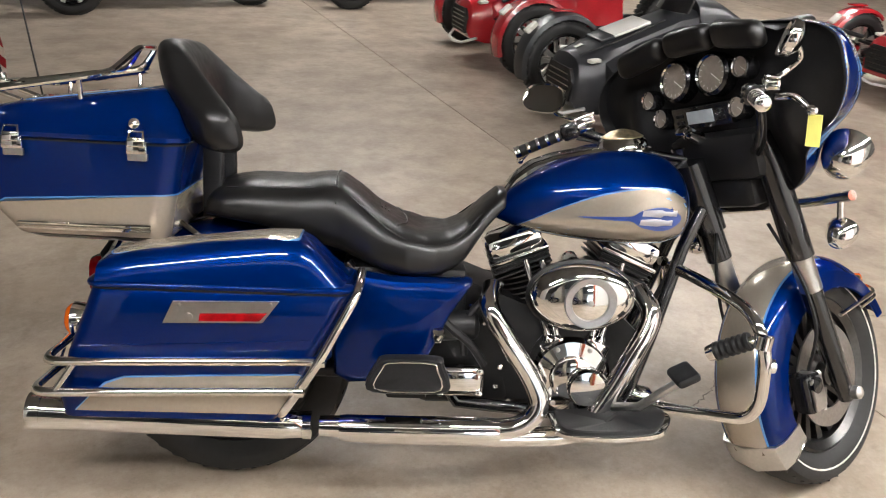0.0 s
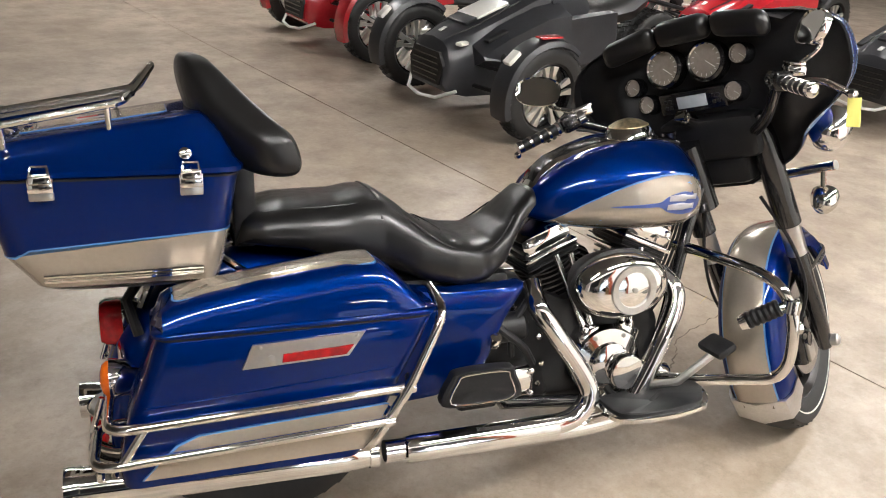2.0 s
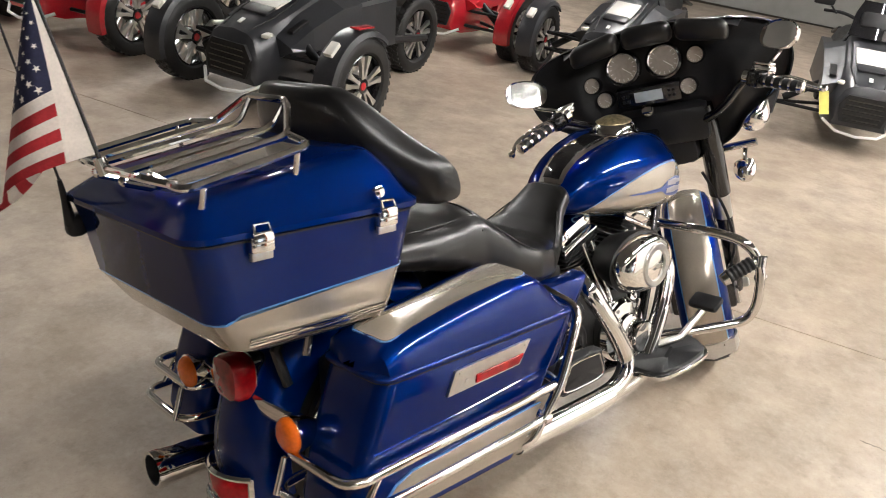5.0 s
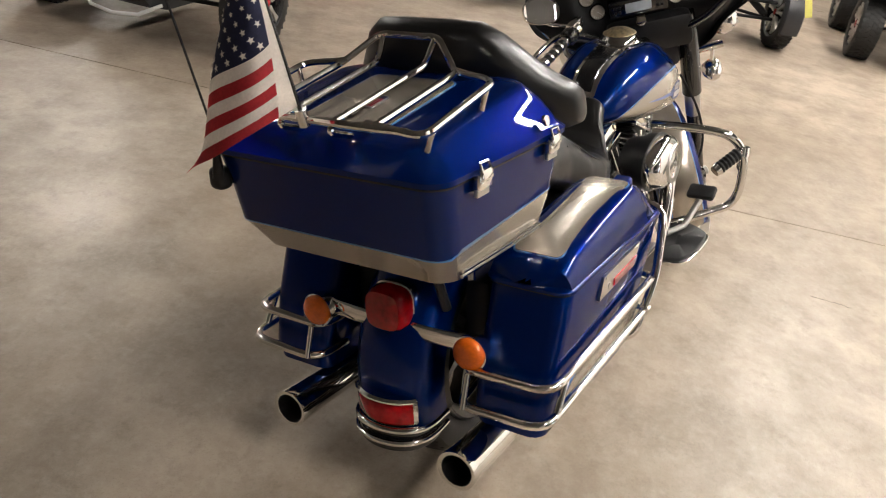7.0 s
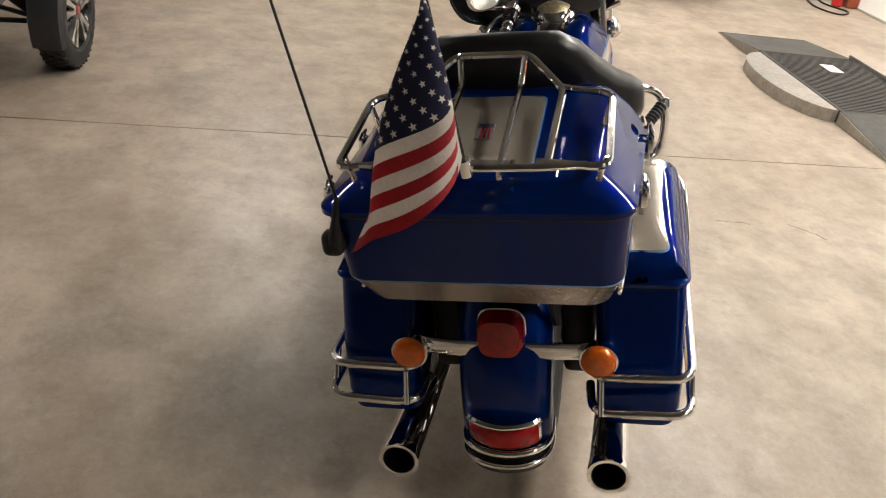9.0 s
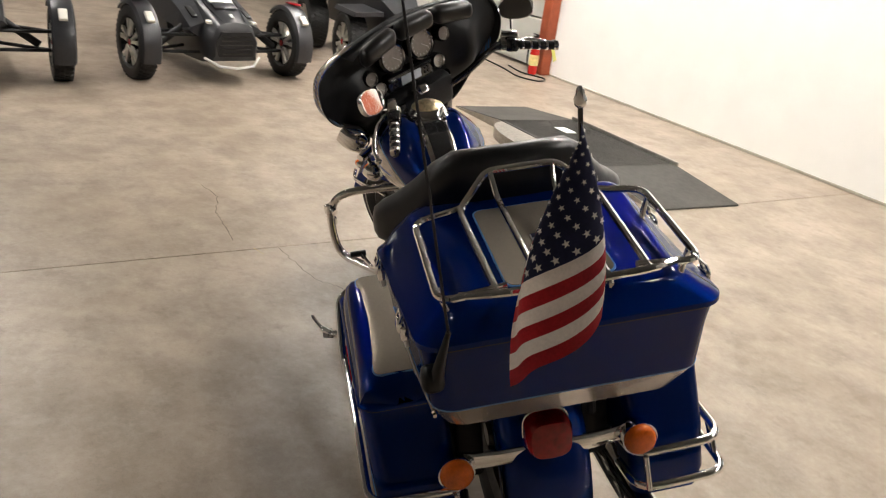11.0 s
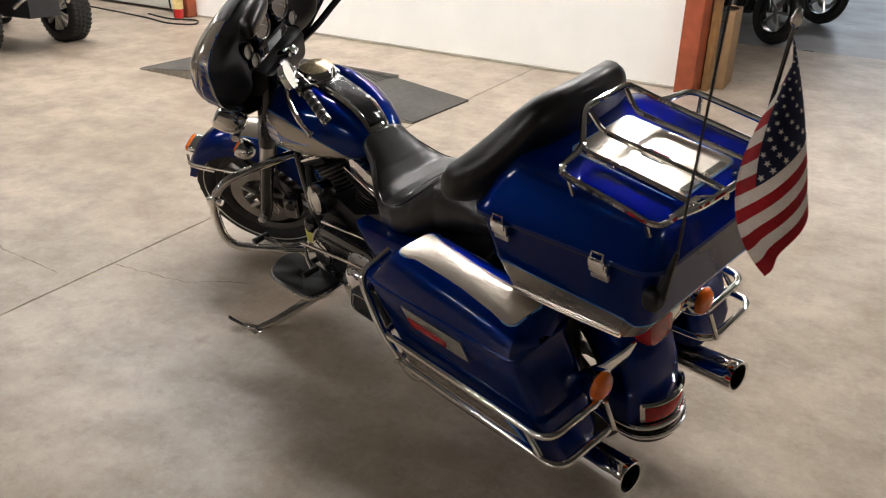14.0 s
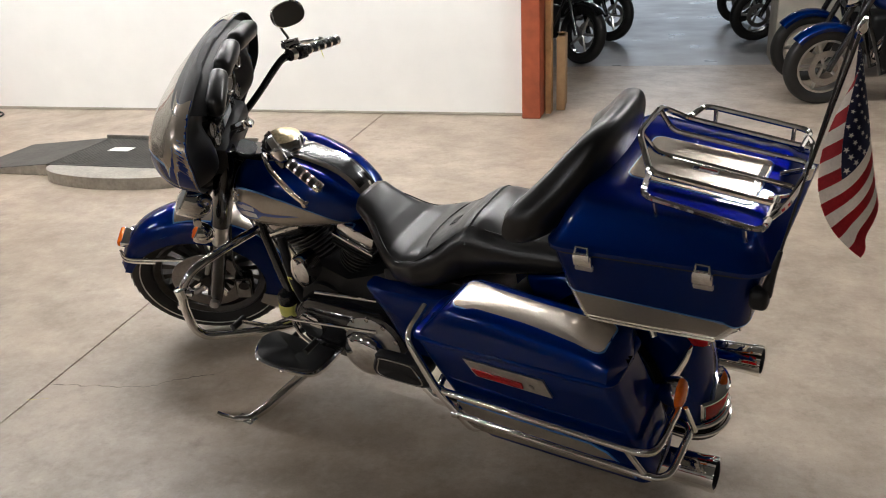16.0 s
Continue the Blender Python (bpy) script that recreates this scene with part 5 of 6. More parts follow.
# low smoked screen and pouch
def SCREEN(s, v):
    s = s * .93
    lo = fair_at(s, fair_top(s) - .012) + Vector((.005, 0, 0))
    hi = Vector((-.030 - .03 * s * s, .29 * s, .992 - .06 * abs(s) ** 2.5))
    return lo.lerp(hi, v) + Vector((.018 * math.sin(math.pi * v), 0, 0))


part("windscreen", sheet(SCREEN, lambda s, v: SCREEN(s, v) - Vector((.006, 0, 0))), BLACKM, bike, "low matt black windscreen edge", FST)
for s in (-1, 0, 1):
    b = box((-.052, s * .165, .972), (.06, .158, .070), .026, 3)
    for v in b.verts:
        v.co.x -= .08 * (v.co.z - .93) + .10 * (v.co.y / .28) ** 2 * .3
        v.co.z -= .04 * (v.co.y / .28) ** 2
    part("windscreen_pouch", b, LEATHER, bike, "black vinyl dashboard pouch", FST)
# gauges
GAX = Vector((-1, 0, .28)).normalized()


def gauge(y, a, r, f=.0):
    h = part("gauge", ring_shell([(-.03, r * 1.2), (.006, r * 1.18), (.012, r * 1.06), (.010, r), (-.03, r)], (f, y, a), GAX, 36), BLACKP, dash, "round instrument with chrome ring", FST)
    part("gauge_ring", ring_shell([(.008, r * 1.04), (.0135, r * 1.0), (.010, r * .93), (.006, r * .98)], (f, y, a), GAX, 36), CHROME, dash, "", FST)
    part("dial", lathe([(-.03, r * .97), (.004, r * .97), (.0045, r * .5), (.0045, 0)], (f, y, a), GAX, 30), DIAL, dash, "grey dial face", FST)
    u = Vector((0, 1, 0))
    w = GAX.cross(u)
    o = Vector((f, y, a)) + GAX * .0054
    bm = bmesh.new()
    for k in range(13):
        t = radians(-135 + 270 * k / 12)
        d = u * math.sin(t) + w * math.cos(t)
        e = GAX.cross(d) * (r * .02)
        vs = [bm.verts.new(o + d * r * q + e * z) for q, z in ((.72, -1), (.72, 1), (.88, 1), (.88, -1))]
        bm.faces.new(vs)
    part("dial_marks", bm, DIALW, dash, "", FST)
    d = u * math.sin(-.9) + w * math.cos(-.9)
    part("needle", tube([o + GAX * .001, o + d * r * .7 + GAX * .001], r * .022, 6), DIALW, dash, "", FST)


for y in (-.036, .094):
    gauge(y, .873, .048, -.034)
for y, a in ((-.10, .778), (-.135, .875), (.20, .835), (.168, .779)):
    gauge(y, a, .0245, -.038)
rad = part("radio", box((-.018, .028, .770), (.05, .205, .062), .006), BLACKP, dash, "black radio with grey display", FST)
part("radio_display", box((-.0435, .028, .770), (.004, .090, .034), .001), LCD, dash, "grey lit radio display", FST)
for k in range(4):
    for s in (-1, 1):
        part("radio_button", box((-.044, .028 + s * .066 + (k % 2) * s * .014, .760 + .018 * (k // 2)), (.005, .010, .010), .002), BLACKM, dash, "", FST)
part("ignition_key", join(lathe([(0, .018), (.045, .017), (.05, 0)], (-.06, .03, .715), (-1, 0, .6), 18), rot_box((-.115, .03, .75), (.03, .032, .014), Matrix.Rotation(radians(-35), 4, "Y"), .004)), CHROME, dash, "chrome ignition switch", FST)
part("dash_lower", join(box((-.01, 0, .655), (.12, .30, .13), .03), box((.0, 0, .56), (.10, .20, .10), .03)), BLACKM, bike, "black lower dashboard housing", FST)
# handlebar
BARS = {1: [(1.277, .024, .885), (1.235, .045, .900), (1.113, .085, .912), (.965, .112, .950), (.905, .129, .958), (.875, .134, .946), (.760, .154, .889)],
        -1: [(1.328, -.058, .910), (1.320, -.105, .935), (1.292, -.205, .995), (1.235, -.300, 1.085), (1.206, -.350, 1.102), (1.184, -.387, 1.095), (1.148, -.512, 1.085)]}
LEVER = {1: [(.07, .01, .005), (.01, .055, -.012), (-.08, .085, -.060), (-.120, .080, -.098)], -1: [(.045, -.02, .0), (.062, -.07, .002), (.058, -.13, -.012), (.050, -.172, -.020)]}
MIRRORS = {1: ((.835, .206, 1.040), 20), -1: ((1.240, -.395, 1.220), -50)}
hb = part("handlebar", tube(spline(BARS[1][:6], 5), .0125, 12), BLACKP, bike, "black handlebar with chrome controls")
part("handlebar", tube(spline(BARS[-1][:6], 5), .0125, 12), BLACKP, bike, "black handlebar with chrome controls")
for s in (-1, 1):
    for k in range(2):
        part("bar_cable", tube(spline([(x + .012, y - s * .008 * k, z - .012 - .007 * k) for x, y, z in BARS[s][:5]], 4), .004, 8), BLACKM, hb, "black cable along the handlebar")
    g0, g1 = Vector(BARS[s][5]), Vector(BARS[s][6])
    ax = (g1 - g0).normalized()
    turn = ax.to_track_quat("X", "Z").to_matrix().to_4x4()
    gr = part("grip", tube([g0, g1], .0165, 16), BLACKM, hb, "black grip with chrome bands")
    for k in range(5):
        c = g0.lerp(g1, .08 + .22 * k)
        part("grip_band", lathe([(-.005, .016), (-.004, .0185), (.004, .0185), (.005, .016)], c, ax, 16), CHROME, gr)
    part("grip_end", lathe([(0, .018), (.006, .018), (.010, .012), (.011, 0)], g1, ax, 16), CHROME, gr)
    sw = g0.lerp(g1, -.2)
    hs = part("switch_housing", rot_box(sw, (.050, .046, .048), turn, .012), BLACKP, hb, "black switch housing")
    for k in range(3):
        part("switch_button", rot_box(sw + Vector((-.022, 0, .012 - .013 * k)), (.012, .010, .009), turn, .002), BLACKM, hs)
    part("clamp", lathe([(-.010, .014), (-.010, .023), (.010, .023), (.010, .014)], sw - ax * .036, ax, 18), CHROME, hb, "chrome lever clamp")
    part("master_cylinder", join(rot_box(sw + Vector((.036, 0, .026)), (.066, .036, .026), turn, .008), rot_box(sw + Vector((.036, 0, .042)), (.058, .030, .008), turn, .003)), CHROME, hb, "chrome lever reservoir")
    lv = [sw + Vector(q) for q in LEVER[s]]
    part("hand_lever", join(tube(spline(lv, 4), [.009] * 9 + [.0075] * 4, 10), lathe([(-.012, 0), (-.009, .008), (0, .0115), (.009, .008), (.012, 0)], lv[-1], (0, 1, 0), 14)), CHROME, hb, "chrome hand lever")
    mc = Vector(MIRRORS[s][0])
    part("mirror_stem", tube(spline([sw + Vector((.03, 0, .03)), sw.lerp(mc, .4) + Vector((.035, 0, .0)), mc + Vector((.035, -s * .01, -.040)), mc + Vector((.02, 0, -.01))], 5), .006, 8), CHROME, hb, "chrome mirror stem")
    mm = Matrix.Translation(mc) @ Matrix.Rotation(radians(MIRRORS[s][1] + 32), 4, "Z") @ Matrix.Rotation(radians(18), 4, "Y")
    el = lambda x, k: [(x, .066 * k * math.copysign(abs(math.cos(t)) ** .8, math.cos(t)), .043 * k * math.copysign(abs(math.sin(t)) ** .8, math.sin(t))) for t in np.linspace(0, 2 * math.pi, 30, endpoint=False)]
    mi = part("mirror", loft([el(.026, .3), el(.022, .6), el(.01, .93), el(-.006, 1.0), el(-.010, .98), el(-.006, .9)]), CHROME, hb, "chrome oval rear-view mirror", mm)
    part("mirror_glass", loft([el(-.004, .2), el(-.0055, .95)]), MIRROR, mi, "", mm)
    if s < 0:
        q = lv[-1] + Vector((0, .012, -.008))
        part("wire_tag", plate([q, q + Vector((.02, -.018, 0)), q + Vector((.018, -.026, -.064)), q + Vector((-.002, -.008, -.064))], .002, (1, 0, 0)), YELLOW, hb, "yellow paper tag on a lever")
# passing lamps and signals
part("lamp_bar", tube(bent([(.03, -.27, .52), (.06, -.14, .50), (.06, .14, .50), (.03, .27, .52)], .03), .014, 10), CHROME, bike, "chrome passing lamp bar", STEER)
for s in (-1, 1):
    o = (.06, s * .272, .625)
    pl = part("passing_lamp", lathe([(-.075, .012), (-.065, .035), (-.04, .05), (-.01, .057), (.02, .058), (.024, .053)], o, (1, 0, .35), 30), CHROME, bike, "round chrome passing lamp", STEER)
    part("lens", lathe([(.018, .053), (.028, .045), (.034, .02), (.035, 0)], o, (1, 0, .35), 28), mat("lamp_glass", (.62, .62, .64), .08, .5, coat=1, var=.2), pl, "", STEER)
    o = (.02, s * .220, .425)
    ts = part("turn_signal", lathe([(-.045, .006), (-.04, .02), (-.02, .034), (.005, .039), (.02, .037), (.024, .030)], o, (1, 0, .35), 26), CHROME, bike, "chrome bullet front turn signal", STEER)
    part("lens", lathe([(.02, .033), (.03, .024), (.034, 0)], o, (1, 0, .35), 24), AMBER, ts, "amber lens", STEER)
    part("signal_stem", tube([(.02, s * .22, .44), (.04, s * .235, .52)], .008, 8), CHROME, ts, "", STEER)

# antenna on the trunk
RIDE[0] = Matrix.Translation((0, 0, .02))
antb = part("antenna_base", join(box((-.535, .268, .845), (.040, .042, .05), .014, 3), tube([(-.545, .262, .85), (-.556, .248, .905), (-.566, .236, .95)], [.014, .008, .005], 10)), BLACKM, tk, "black antenna base")
part("antenna", tube([(-.566, .236, .95), (-.650, .262, 1.36), (-.742, .290, 1.80)], [.0028, .0024, .0018], 6), BLACKM, tk, "thin black whip antenna")

# ---- flag on the rack ----
flag = thing("small_flag", STAND, "small striped cloth flag hanging from a slim black pole", "flag")
P0, P1 = Vector((-.566, -.005, 1.005)), Vector((-.645, .020, 1.338))
part("flag_pole", tube([P0, P1], .0042, 10), BLACKP, flag, "slim black flag pole")
part("finial", lathe([(0, .005), (.005, .009), (.014, .010), (.022, .007), (.030, .006), (.034, .003), (.034, 0)], P1 - Vector((0, 0, .002)), P1 - P0, 14), CHROME, flag, "small chrome finial")
part("pole_clamp", lathe([(-.012, .012), (.02, .012)], P0, P1 - P0, 12), CHROME, flag)


TOP = Vector((-.641, .019, 1.319))
HANG = ((0, (0, 0, 0), (-.603, .006, 1.162), (-.574, -.003, 1.032)),
        (.2, (-.008, .002, -.012), (-.680, .004, 1.128), (-.700, .010, 1.000)),
        (.45, (-.012, .006, -.030), (-.682, .083, 1.097), (-.716, .073, .964)),
        (.75, (-.010, .010, -.050), (-.645, .123, 1.060), (-.712, .128, .938)),
        (1.0, (-.006, .008, -.070), (-.610, .118, 1.030), (-.705, .168, .916)))


def lagrange(xs, ps, x):
    out = Vector((0, 0, 0))
    for i, (a, p) in enumerate(zip(xs, ps)):
        k = 1.0
        for j, c in enumerate(xs):
            if j != i:
                k *= (x - c) / (a - c)
        out += Vector(p) * k
    return out


def cloth(u, v):
    """u: along the fly from the pole, v: down from the top of the hoist. The cloth hangs slack, gathered at the top."""
    cols = [lagrange((0, .54, 1), (TOP + Vector(h[1]), h[2], h[3]), v) for h in HANG]
    p = lagrange([h[0] for h in HANG], cols, u)
    return p + Vector((-.6, -.5, 0)) * (.005 * math.sin(11 * u + 2.5 * v) * v * min(1, u * 4))


def cloth_grid(u0, u1, v0, v1, nu, nv):
    bm = bmesh.new()
    g = [[bm.verts.new(cloth(u0 + (u1 - u0) * i / nu, v0 + (v1 - v0) * j / nv)) for j in range(nv + 1)] for i in range(nu + 1)]
    for i in range(nu):
        for j in range(nv):
            bm.faces.new((g[i][j], g[i + 1][j], g[i + 1][j + 1], g[i][j + 1]))
    bmesh.ops.solidify(bm, geom=list(bm.faces), thickness=.0008)
    return bm


part("hoist_sleeve", cloth_grid(0, .06, 0, 1, 2, 8), FLAGW, flag, "white canvas sleeve on the pole")
for k in range(13):
    u0 = .70 if k < 7 else .06
    part("stripe", cloth_grid(u0, 1.0, k / 13, (k + 1) / 13, 14 if k < 7 else 24, 2), FLAGR if k % 2 == 0 else FLAGW, flag, "red cloth stripe" if k % 2 == 0 else "white cloth stripe")
canton = part("canton", cloth_grid(.06, .70, 0, 7 / 13, 12, 8), FLAGB, flag, "dark blue field with white stars")
for i in range(9):
    for j in range(6 if i % 2 == 0 else 5):
        u, v = .065 + .63 * (j + (.5 if i % 2 == 0 else 1)) / 6, 7 / 13 * (i + .6) / 9.2
        c = cloth(u, v)
        du, dv = cloth(u + .01, v) - c, cloth(u, v + .01) - c
        n = du.cross(dv).normalized()
        du.normalize()
        dv = n.cross(du)
        bm = bmesh.new()
        for sd in (1, -1):
            vs = [bm.verts.new(c + n * .0018 * sd + (du * math.cos(q) + dv * math.sin(q)) * ((.0082 if kk % 2 == 0 else .0033) * (.35 + 1.2 * v))) for kk in range(10) for q in (kk * math.pi / 5 - math.pi / 2,)]
            bm.faces.new(vs if sd > 0 else vs[::-1])
        part("star", bm, FLAGW, canton, "", None, False)

RIDE[0] = Matrix.Identity(4)
# ---- low drive-over platform ----
plt = thing("drive_on_platform", HALL @ pose(0, 0, 0), "low black rubber-topped drive-on platform with ramps", "platform")
h = .085
PV0, PV1, PU = 1.32, 2.06, (1.14, 1.80, 3.02, 3.78)
PVM = (PV0 + PV1) / 2
part("deck", box(((PU[1] + PU[2]) / 2, PVM, h / 2), (PU[2] - PU[1], PV1 - PV0, h), .006), MATB, plt, "black ribbed rubber deck")
for a, b in ((PU[0], PU[1] - .008), (PU[3], PU[2] + .008)):
    bm = loft([[(a, y, z), (b, y, z2), (b, y, 0.0), (a, y, 0.0)] for y, z, z2 in ((PV0, .012, h), (PV1, .012, h))])
    part("ramp", bm, MATB, plt, "black rubber ramp", None, False)
    part("ramp_side", loft([[(a, y, .004), (b, y, .004), (b, y, h - .004), (a, y, .010)] for y in (PV1 + .002, PV1 + .008)]), TREAD, plt, "bare metal ramp edge", None, False)
half = [(PU[1] + .02, PV1 + .004)] + [(2.41 - .59 * math.cos(t), PV1 + .004 + .25 * math.sin(t)) for t in np.linspace(.12, math.pi - .12, 20)] + [(PU[2] - .02, PV1 + .004)]
part("side_step", plate([(x, y, .0) for x, y in half], h - .005, (0, 0, 1)), TREAD, plt, "half-round tread-plate side step", None, False)
part("white_strip", box((2.70, 1.66, h + .006), (.17, .10, .004)), FIXT, plt, "white sticker on the deck")
part("rail", box((2.41, PV0 + .005, h + .012), (1.3, .02, .03), .004), TREAD, plt)
part("deck_ribs", join(*[box((PU[1] + .02 + .0295 * k, PVM, h + .002), (.010, PV1 - PV0 - .04, .004)) for k in range(41)]), MATB, plt, "", None, False)

# ---- three-wheelers ----
TGREY = mat("matt_grey_bodywork", (0.026, 0.027, 0.031), rough=.34, var=.2, scale=60)
TWHITE = mat("white_bodywork", (0.72, 0.70, 0.66), rough=.35, coat=.5, var=.05)
TRED = mat("red_bodywork", (0.42, 0.012, 0.02), rough=.25, coat=.8, var=.12, scale=60)
RIMS = mat("machined_rim", (0.62, 0.61, 0.58), rough=.3, metal=.9, var=.1)


def car_wheel(parent, c, r, w, rim_mat, spokes=5):
    ty = part("tyre", ring_shell([(-w * .32, r * .66), (-w * .47, r * .72), (-w * .5, r * .86), (-w * .46, r * .95), (-w * .36, r), (w * .36, r), (w * .46, r * .95), (w * .5, r * .86), (w * .47, r * .72), (w * .32, r * .66)], c, (0, 1, 0), 44), RUBBER, parent, "black treaded tyre")
    bm = bmesh.new()
    for k in range(40):
        for j in range(4):
            a = 2 * math.pi * (k + .5 * (j % 2)) / 40
            b = box((0, 0, 0), (r * .10, w * .19, .012))
            b.transform(Matrix.Translation(c) @ Matrix.Rotation(a, 4, "Y") @ Matrix.Translation((0, w * (-.33 + .22 * j), r)) @ Matrix.Rotation(.3 * (1 if j < 2 else -1), 4, "Z"))
            me = bpy.data.meshes.new("t")
            b.to_mesh(me); b.free(); bm.from_mesh(me); bpy.data.meshes.remove(me)
    part("tread", bm, RUBBER, ty, "", None, False)
    rim = part("rim", ring_shell([(-w * .36, r * .67), (-w * .40, r * .64), (-w * .2, r * .58), (w * .2, r * .58), (w * .40, r * .64), (w * .36, r * .67)], c, (0, 1, 0), 44), BLACKP, ty, "black wheel rim")
    for side in (-1, 1):
        for k in range(spokes):
            for d in (-.20, .20):
                a = 2 * math.pi * k / spokes + d
                sp = loft([[(x, y, z) for x, y in ((-ww, -.012), (ww, -.012), (ww, .012), (-ww, .012))] for z, ww in ((r * .16, .012), (r * .40, .010), (r * .64, .020))])
                sp.transform(Matrix.Translation((c[0], c[1] + side * w * .36, c[2])) @ Matrix.Rotation(a, 4, "Y"))
                part("spoke", sp, rim_mat, rim, "machined silver spoke", None, False)
    part("hub", lathe([(-w * .42, .0), (-w * .42, r * .14), (-w * .36, r * .2), (w * .36, r * .2), (w * .42, r * .14), (w * .42, 0)], c, (0, 1, 0), 20), BLACKP, rim)
    for side in (-1, 1):
        part("hub_cap", lathe([(side * w * .42, r * .09), (side * w * .45, r * .08), (side * w * .45, 0)], c, (0, 1, 0), 16), TRED, rim)
    return ty


def three_wheeler(m, body, panel, label):
    """Nose at +x, front axle at the origin."""
    ob = thing("three_wheeler", m, label, "three-wheeler", "parked three-wheelers")
    for s in (-1, 1):
        car_wheel(ob, (0, s * .69, .29), .29, .15, RIMS)
        rings = []
        for a_ in np.linspace(-20, 130, 16):
            a = radians(a_)
            rr = .335
            rings.append([(math.cos(a) * r_, s * (.69 + y), .29 + math.sin(a) * r_) for y, r_ in ((-.085, rr - .03), (-.07, rr), (0, rr + .012), (.07, rr), (.085, rr - .03), (.075, rr - .035), (0, rr - .008), (-.075, rr - .035))])
        part("wheel_fender", loft(rings), body, ob, "small wheel-hugging fender")
        part("fender_light", rot_box((.26, s * .69, .530), (.10, .06, .03), Matrix.Rotation(radians(40), 4, "Y"), .006), WHITEP, ob, "white marker light")
        part("fender_strip", rot_box((.02, s * .72, .642), (.16, .07, .012), Matrix.Identity(4), .004), TRED, ob)
        for x0, z in ((.10, .22), (.10, .36), (-.12, .22), (-.12, .36)):
            part("suspension_arm", tube([(x0 * 1.6, s * .18, z + .02), (0, s * .62, z - .01 * s * 0)], .014, 8), BLACKM, ob)
        part("spring", tube([(0, s * .20, .50), (0, s * .54, .26)], .03, 12), BLACKM, ob)
        part("side_panel", loft([[(x, s * y, z) for x, z in ((-.35, .30), (-1.05, .34), (-1.0, .66), (-.45, .62))] for y in (.20, .27, .285)]), body, ob, "grey side panel")
        part("mirror", rot_box((-.35, s * .42, 1.02), (.04, .16, .09), Matrix.Identity(4), .02), BLACKM, ob)
        part("mirror_stem", tube([(-.40, s * .30, .92), (-.36, s * .38, 1.0)], .008, 6), BLACKM, ob)
        part("footpeg", tube([(-.50, s * .24, .30), (-.50, s * .40, .30)], .018, 8), BLACKM, ob)
        part("headlight", rot_box((.24, s * .19, .50), (.09, .05, .025), Matrix.Rotation(radians(20 * s), 4, "Z"), .01), WHITEP, ob, "slim white headlight")
    # nose: hood, mouth, lip
    def ring_n(x, w0, w1, z0, z1):
        return [(x, y, z) for y, z in ((-w0, z0), (-w0 * 1.05, (z0 + z1) / 2), (-w1, z1 - .03), (-w1 * .7, z1), (0, z1 + .015), (w1 * .7, z1), (w1, z1 - .03), (w0 * 1.05, (z0 + z1) / 2), (w0, z0))]
    hood = part("hood", loft([ring_n(.36, .18, .13, .25, .44), ring_n(.33, .20, .16, .20, .50), ring_n(.20, .22, .17, .17, .56), ring_n(-.06, .22, .16, .16, .65), ring_n(-.36, .22, .15, .16, .76), ring_n(-.60, .20, .13, .18, .80)]), body, ob, "angular front body")
    part("grille", loft([[(.365 + d, y, z) for y, z in ((-.15, .24), (-.18, .36), (-.13, .44), (.13, .44), (.18, .36), (.15, .24))] for d in (-.02, .006)]), BLACKM, hood, "dark honeycomb front grille", None, False)
    for k in range(5):
        part("grille_bar", box((.373, 0, .265 + .035 * k), (.008, .29 - .02 * abs(k - 2), .008)), BLACKP, hood)
    part("lip", tube([(.30, -.25, .22), (.39, -.15, .165), (.41, 0, .150), (.39, .15, .165), (.30, .25, .22)], .011, 8), FIXT, hood, "pale front lip")
    part("hood_panel", rot_box((-.05, 0, .672), (.26, .22, .02), Matrix.Rotation(radians(19), 4, "Y"), .008), panel, hood, "contrasting hood panel")
    part("hood_panel", rot_box((.11, .0, .612), (.10, .20, .02), Matrix.Rotation(radians(20), 4, "Y"), .008), body, hood)
    part("nose_badge", rot_box((.26, 0, .555), (.05, .03, .006), Matrix.Rotation(radians(25), 4, "Y"), .002), FIXT, hood, "small plain badge")
    for s in (-1, 1):
        part("side_wedge", loft([[(x, s * y, z) for y, z in ((.15, zt), (.31, zt - .06), (.33, zb + .06), (.22, zb))] for x, zt, zb in ((.16, .50, .36), (-.05, .60, .34), (-.35, .70, .36), (-.55, .72, .42))]), body, ob, "angular side wedge of the bodywork", None, False)
        part("vent", rot_box((.02, s * .245, .545), (.16, .05, .02), Matrix.Rotation(radians(22), 4, "Y"), .006), BLACKM, ob)
        part("hood_seam", tube([(.30, s * .10, .515), (.10, s * .14, .598), (-.25, s * .13, .735)], .006, 6), BLACKM, ob)
    part("windshield", loft([[(x, y, z) for y in np.linspace(-w, w, 9) for x, z in ((x0 - .25 * (y / .3) ** 2, z0),)] + [(x0 - .012 - .25 * (y / .3) ** 2, y, z0) for y in np.linspace(w, -w, 9)] for x0, z0, w in ((-.30, .78, .17), (-.40, .95, .15), (-.46, 1.05, .11))]), GLASSY, ob, "short dark windshield")
    part("dash_pod", rot_box((-.42, 0, .90), (.10, .22, .14), Matrix.Rotation(radians(-30), 4, "Y"), .03), BLACKM, ob)
    part("handlebar", tube(bent([(-.55, -.38, .92), (-.48, -.24, .93), (-.42, 0, .86), (-.48, .24, .93), (-.55, .38, .92)], .06), .014, 10), BLACKM, ob)
    part("tank", loft([ring_n(-.50, .17, .12, .55, .84), ring_n(-.70, .16, .12, .52, .82), ring_n(-.90, .13, .10, .50, .72)]), body, ob)
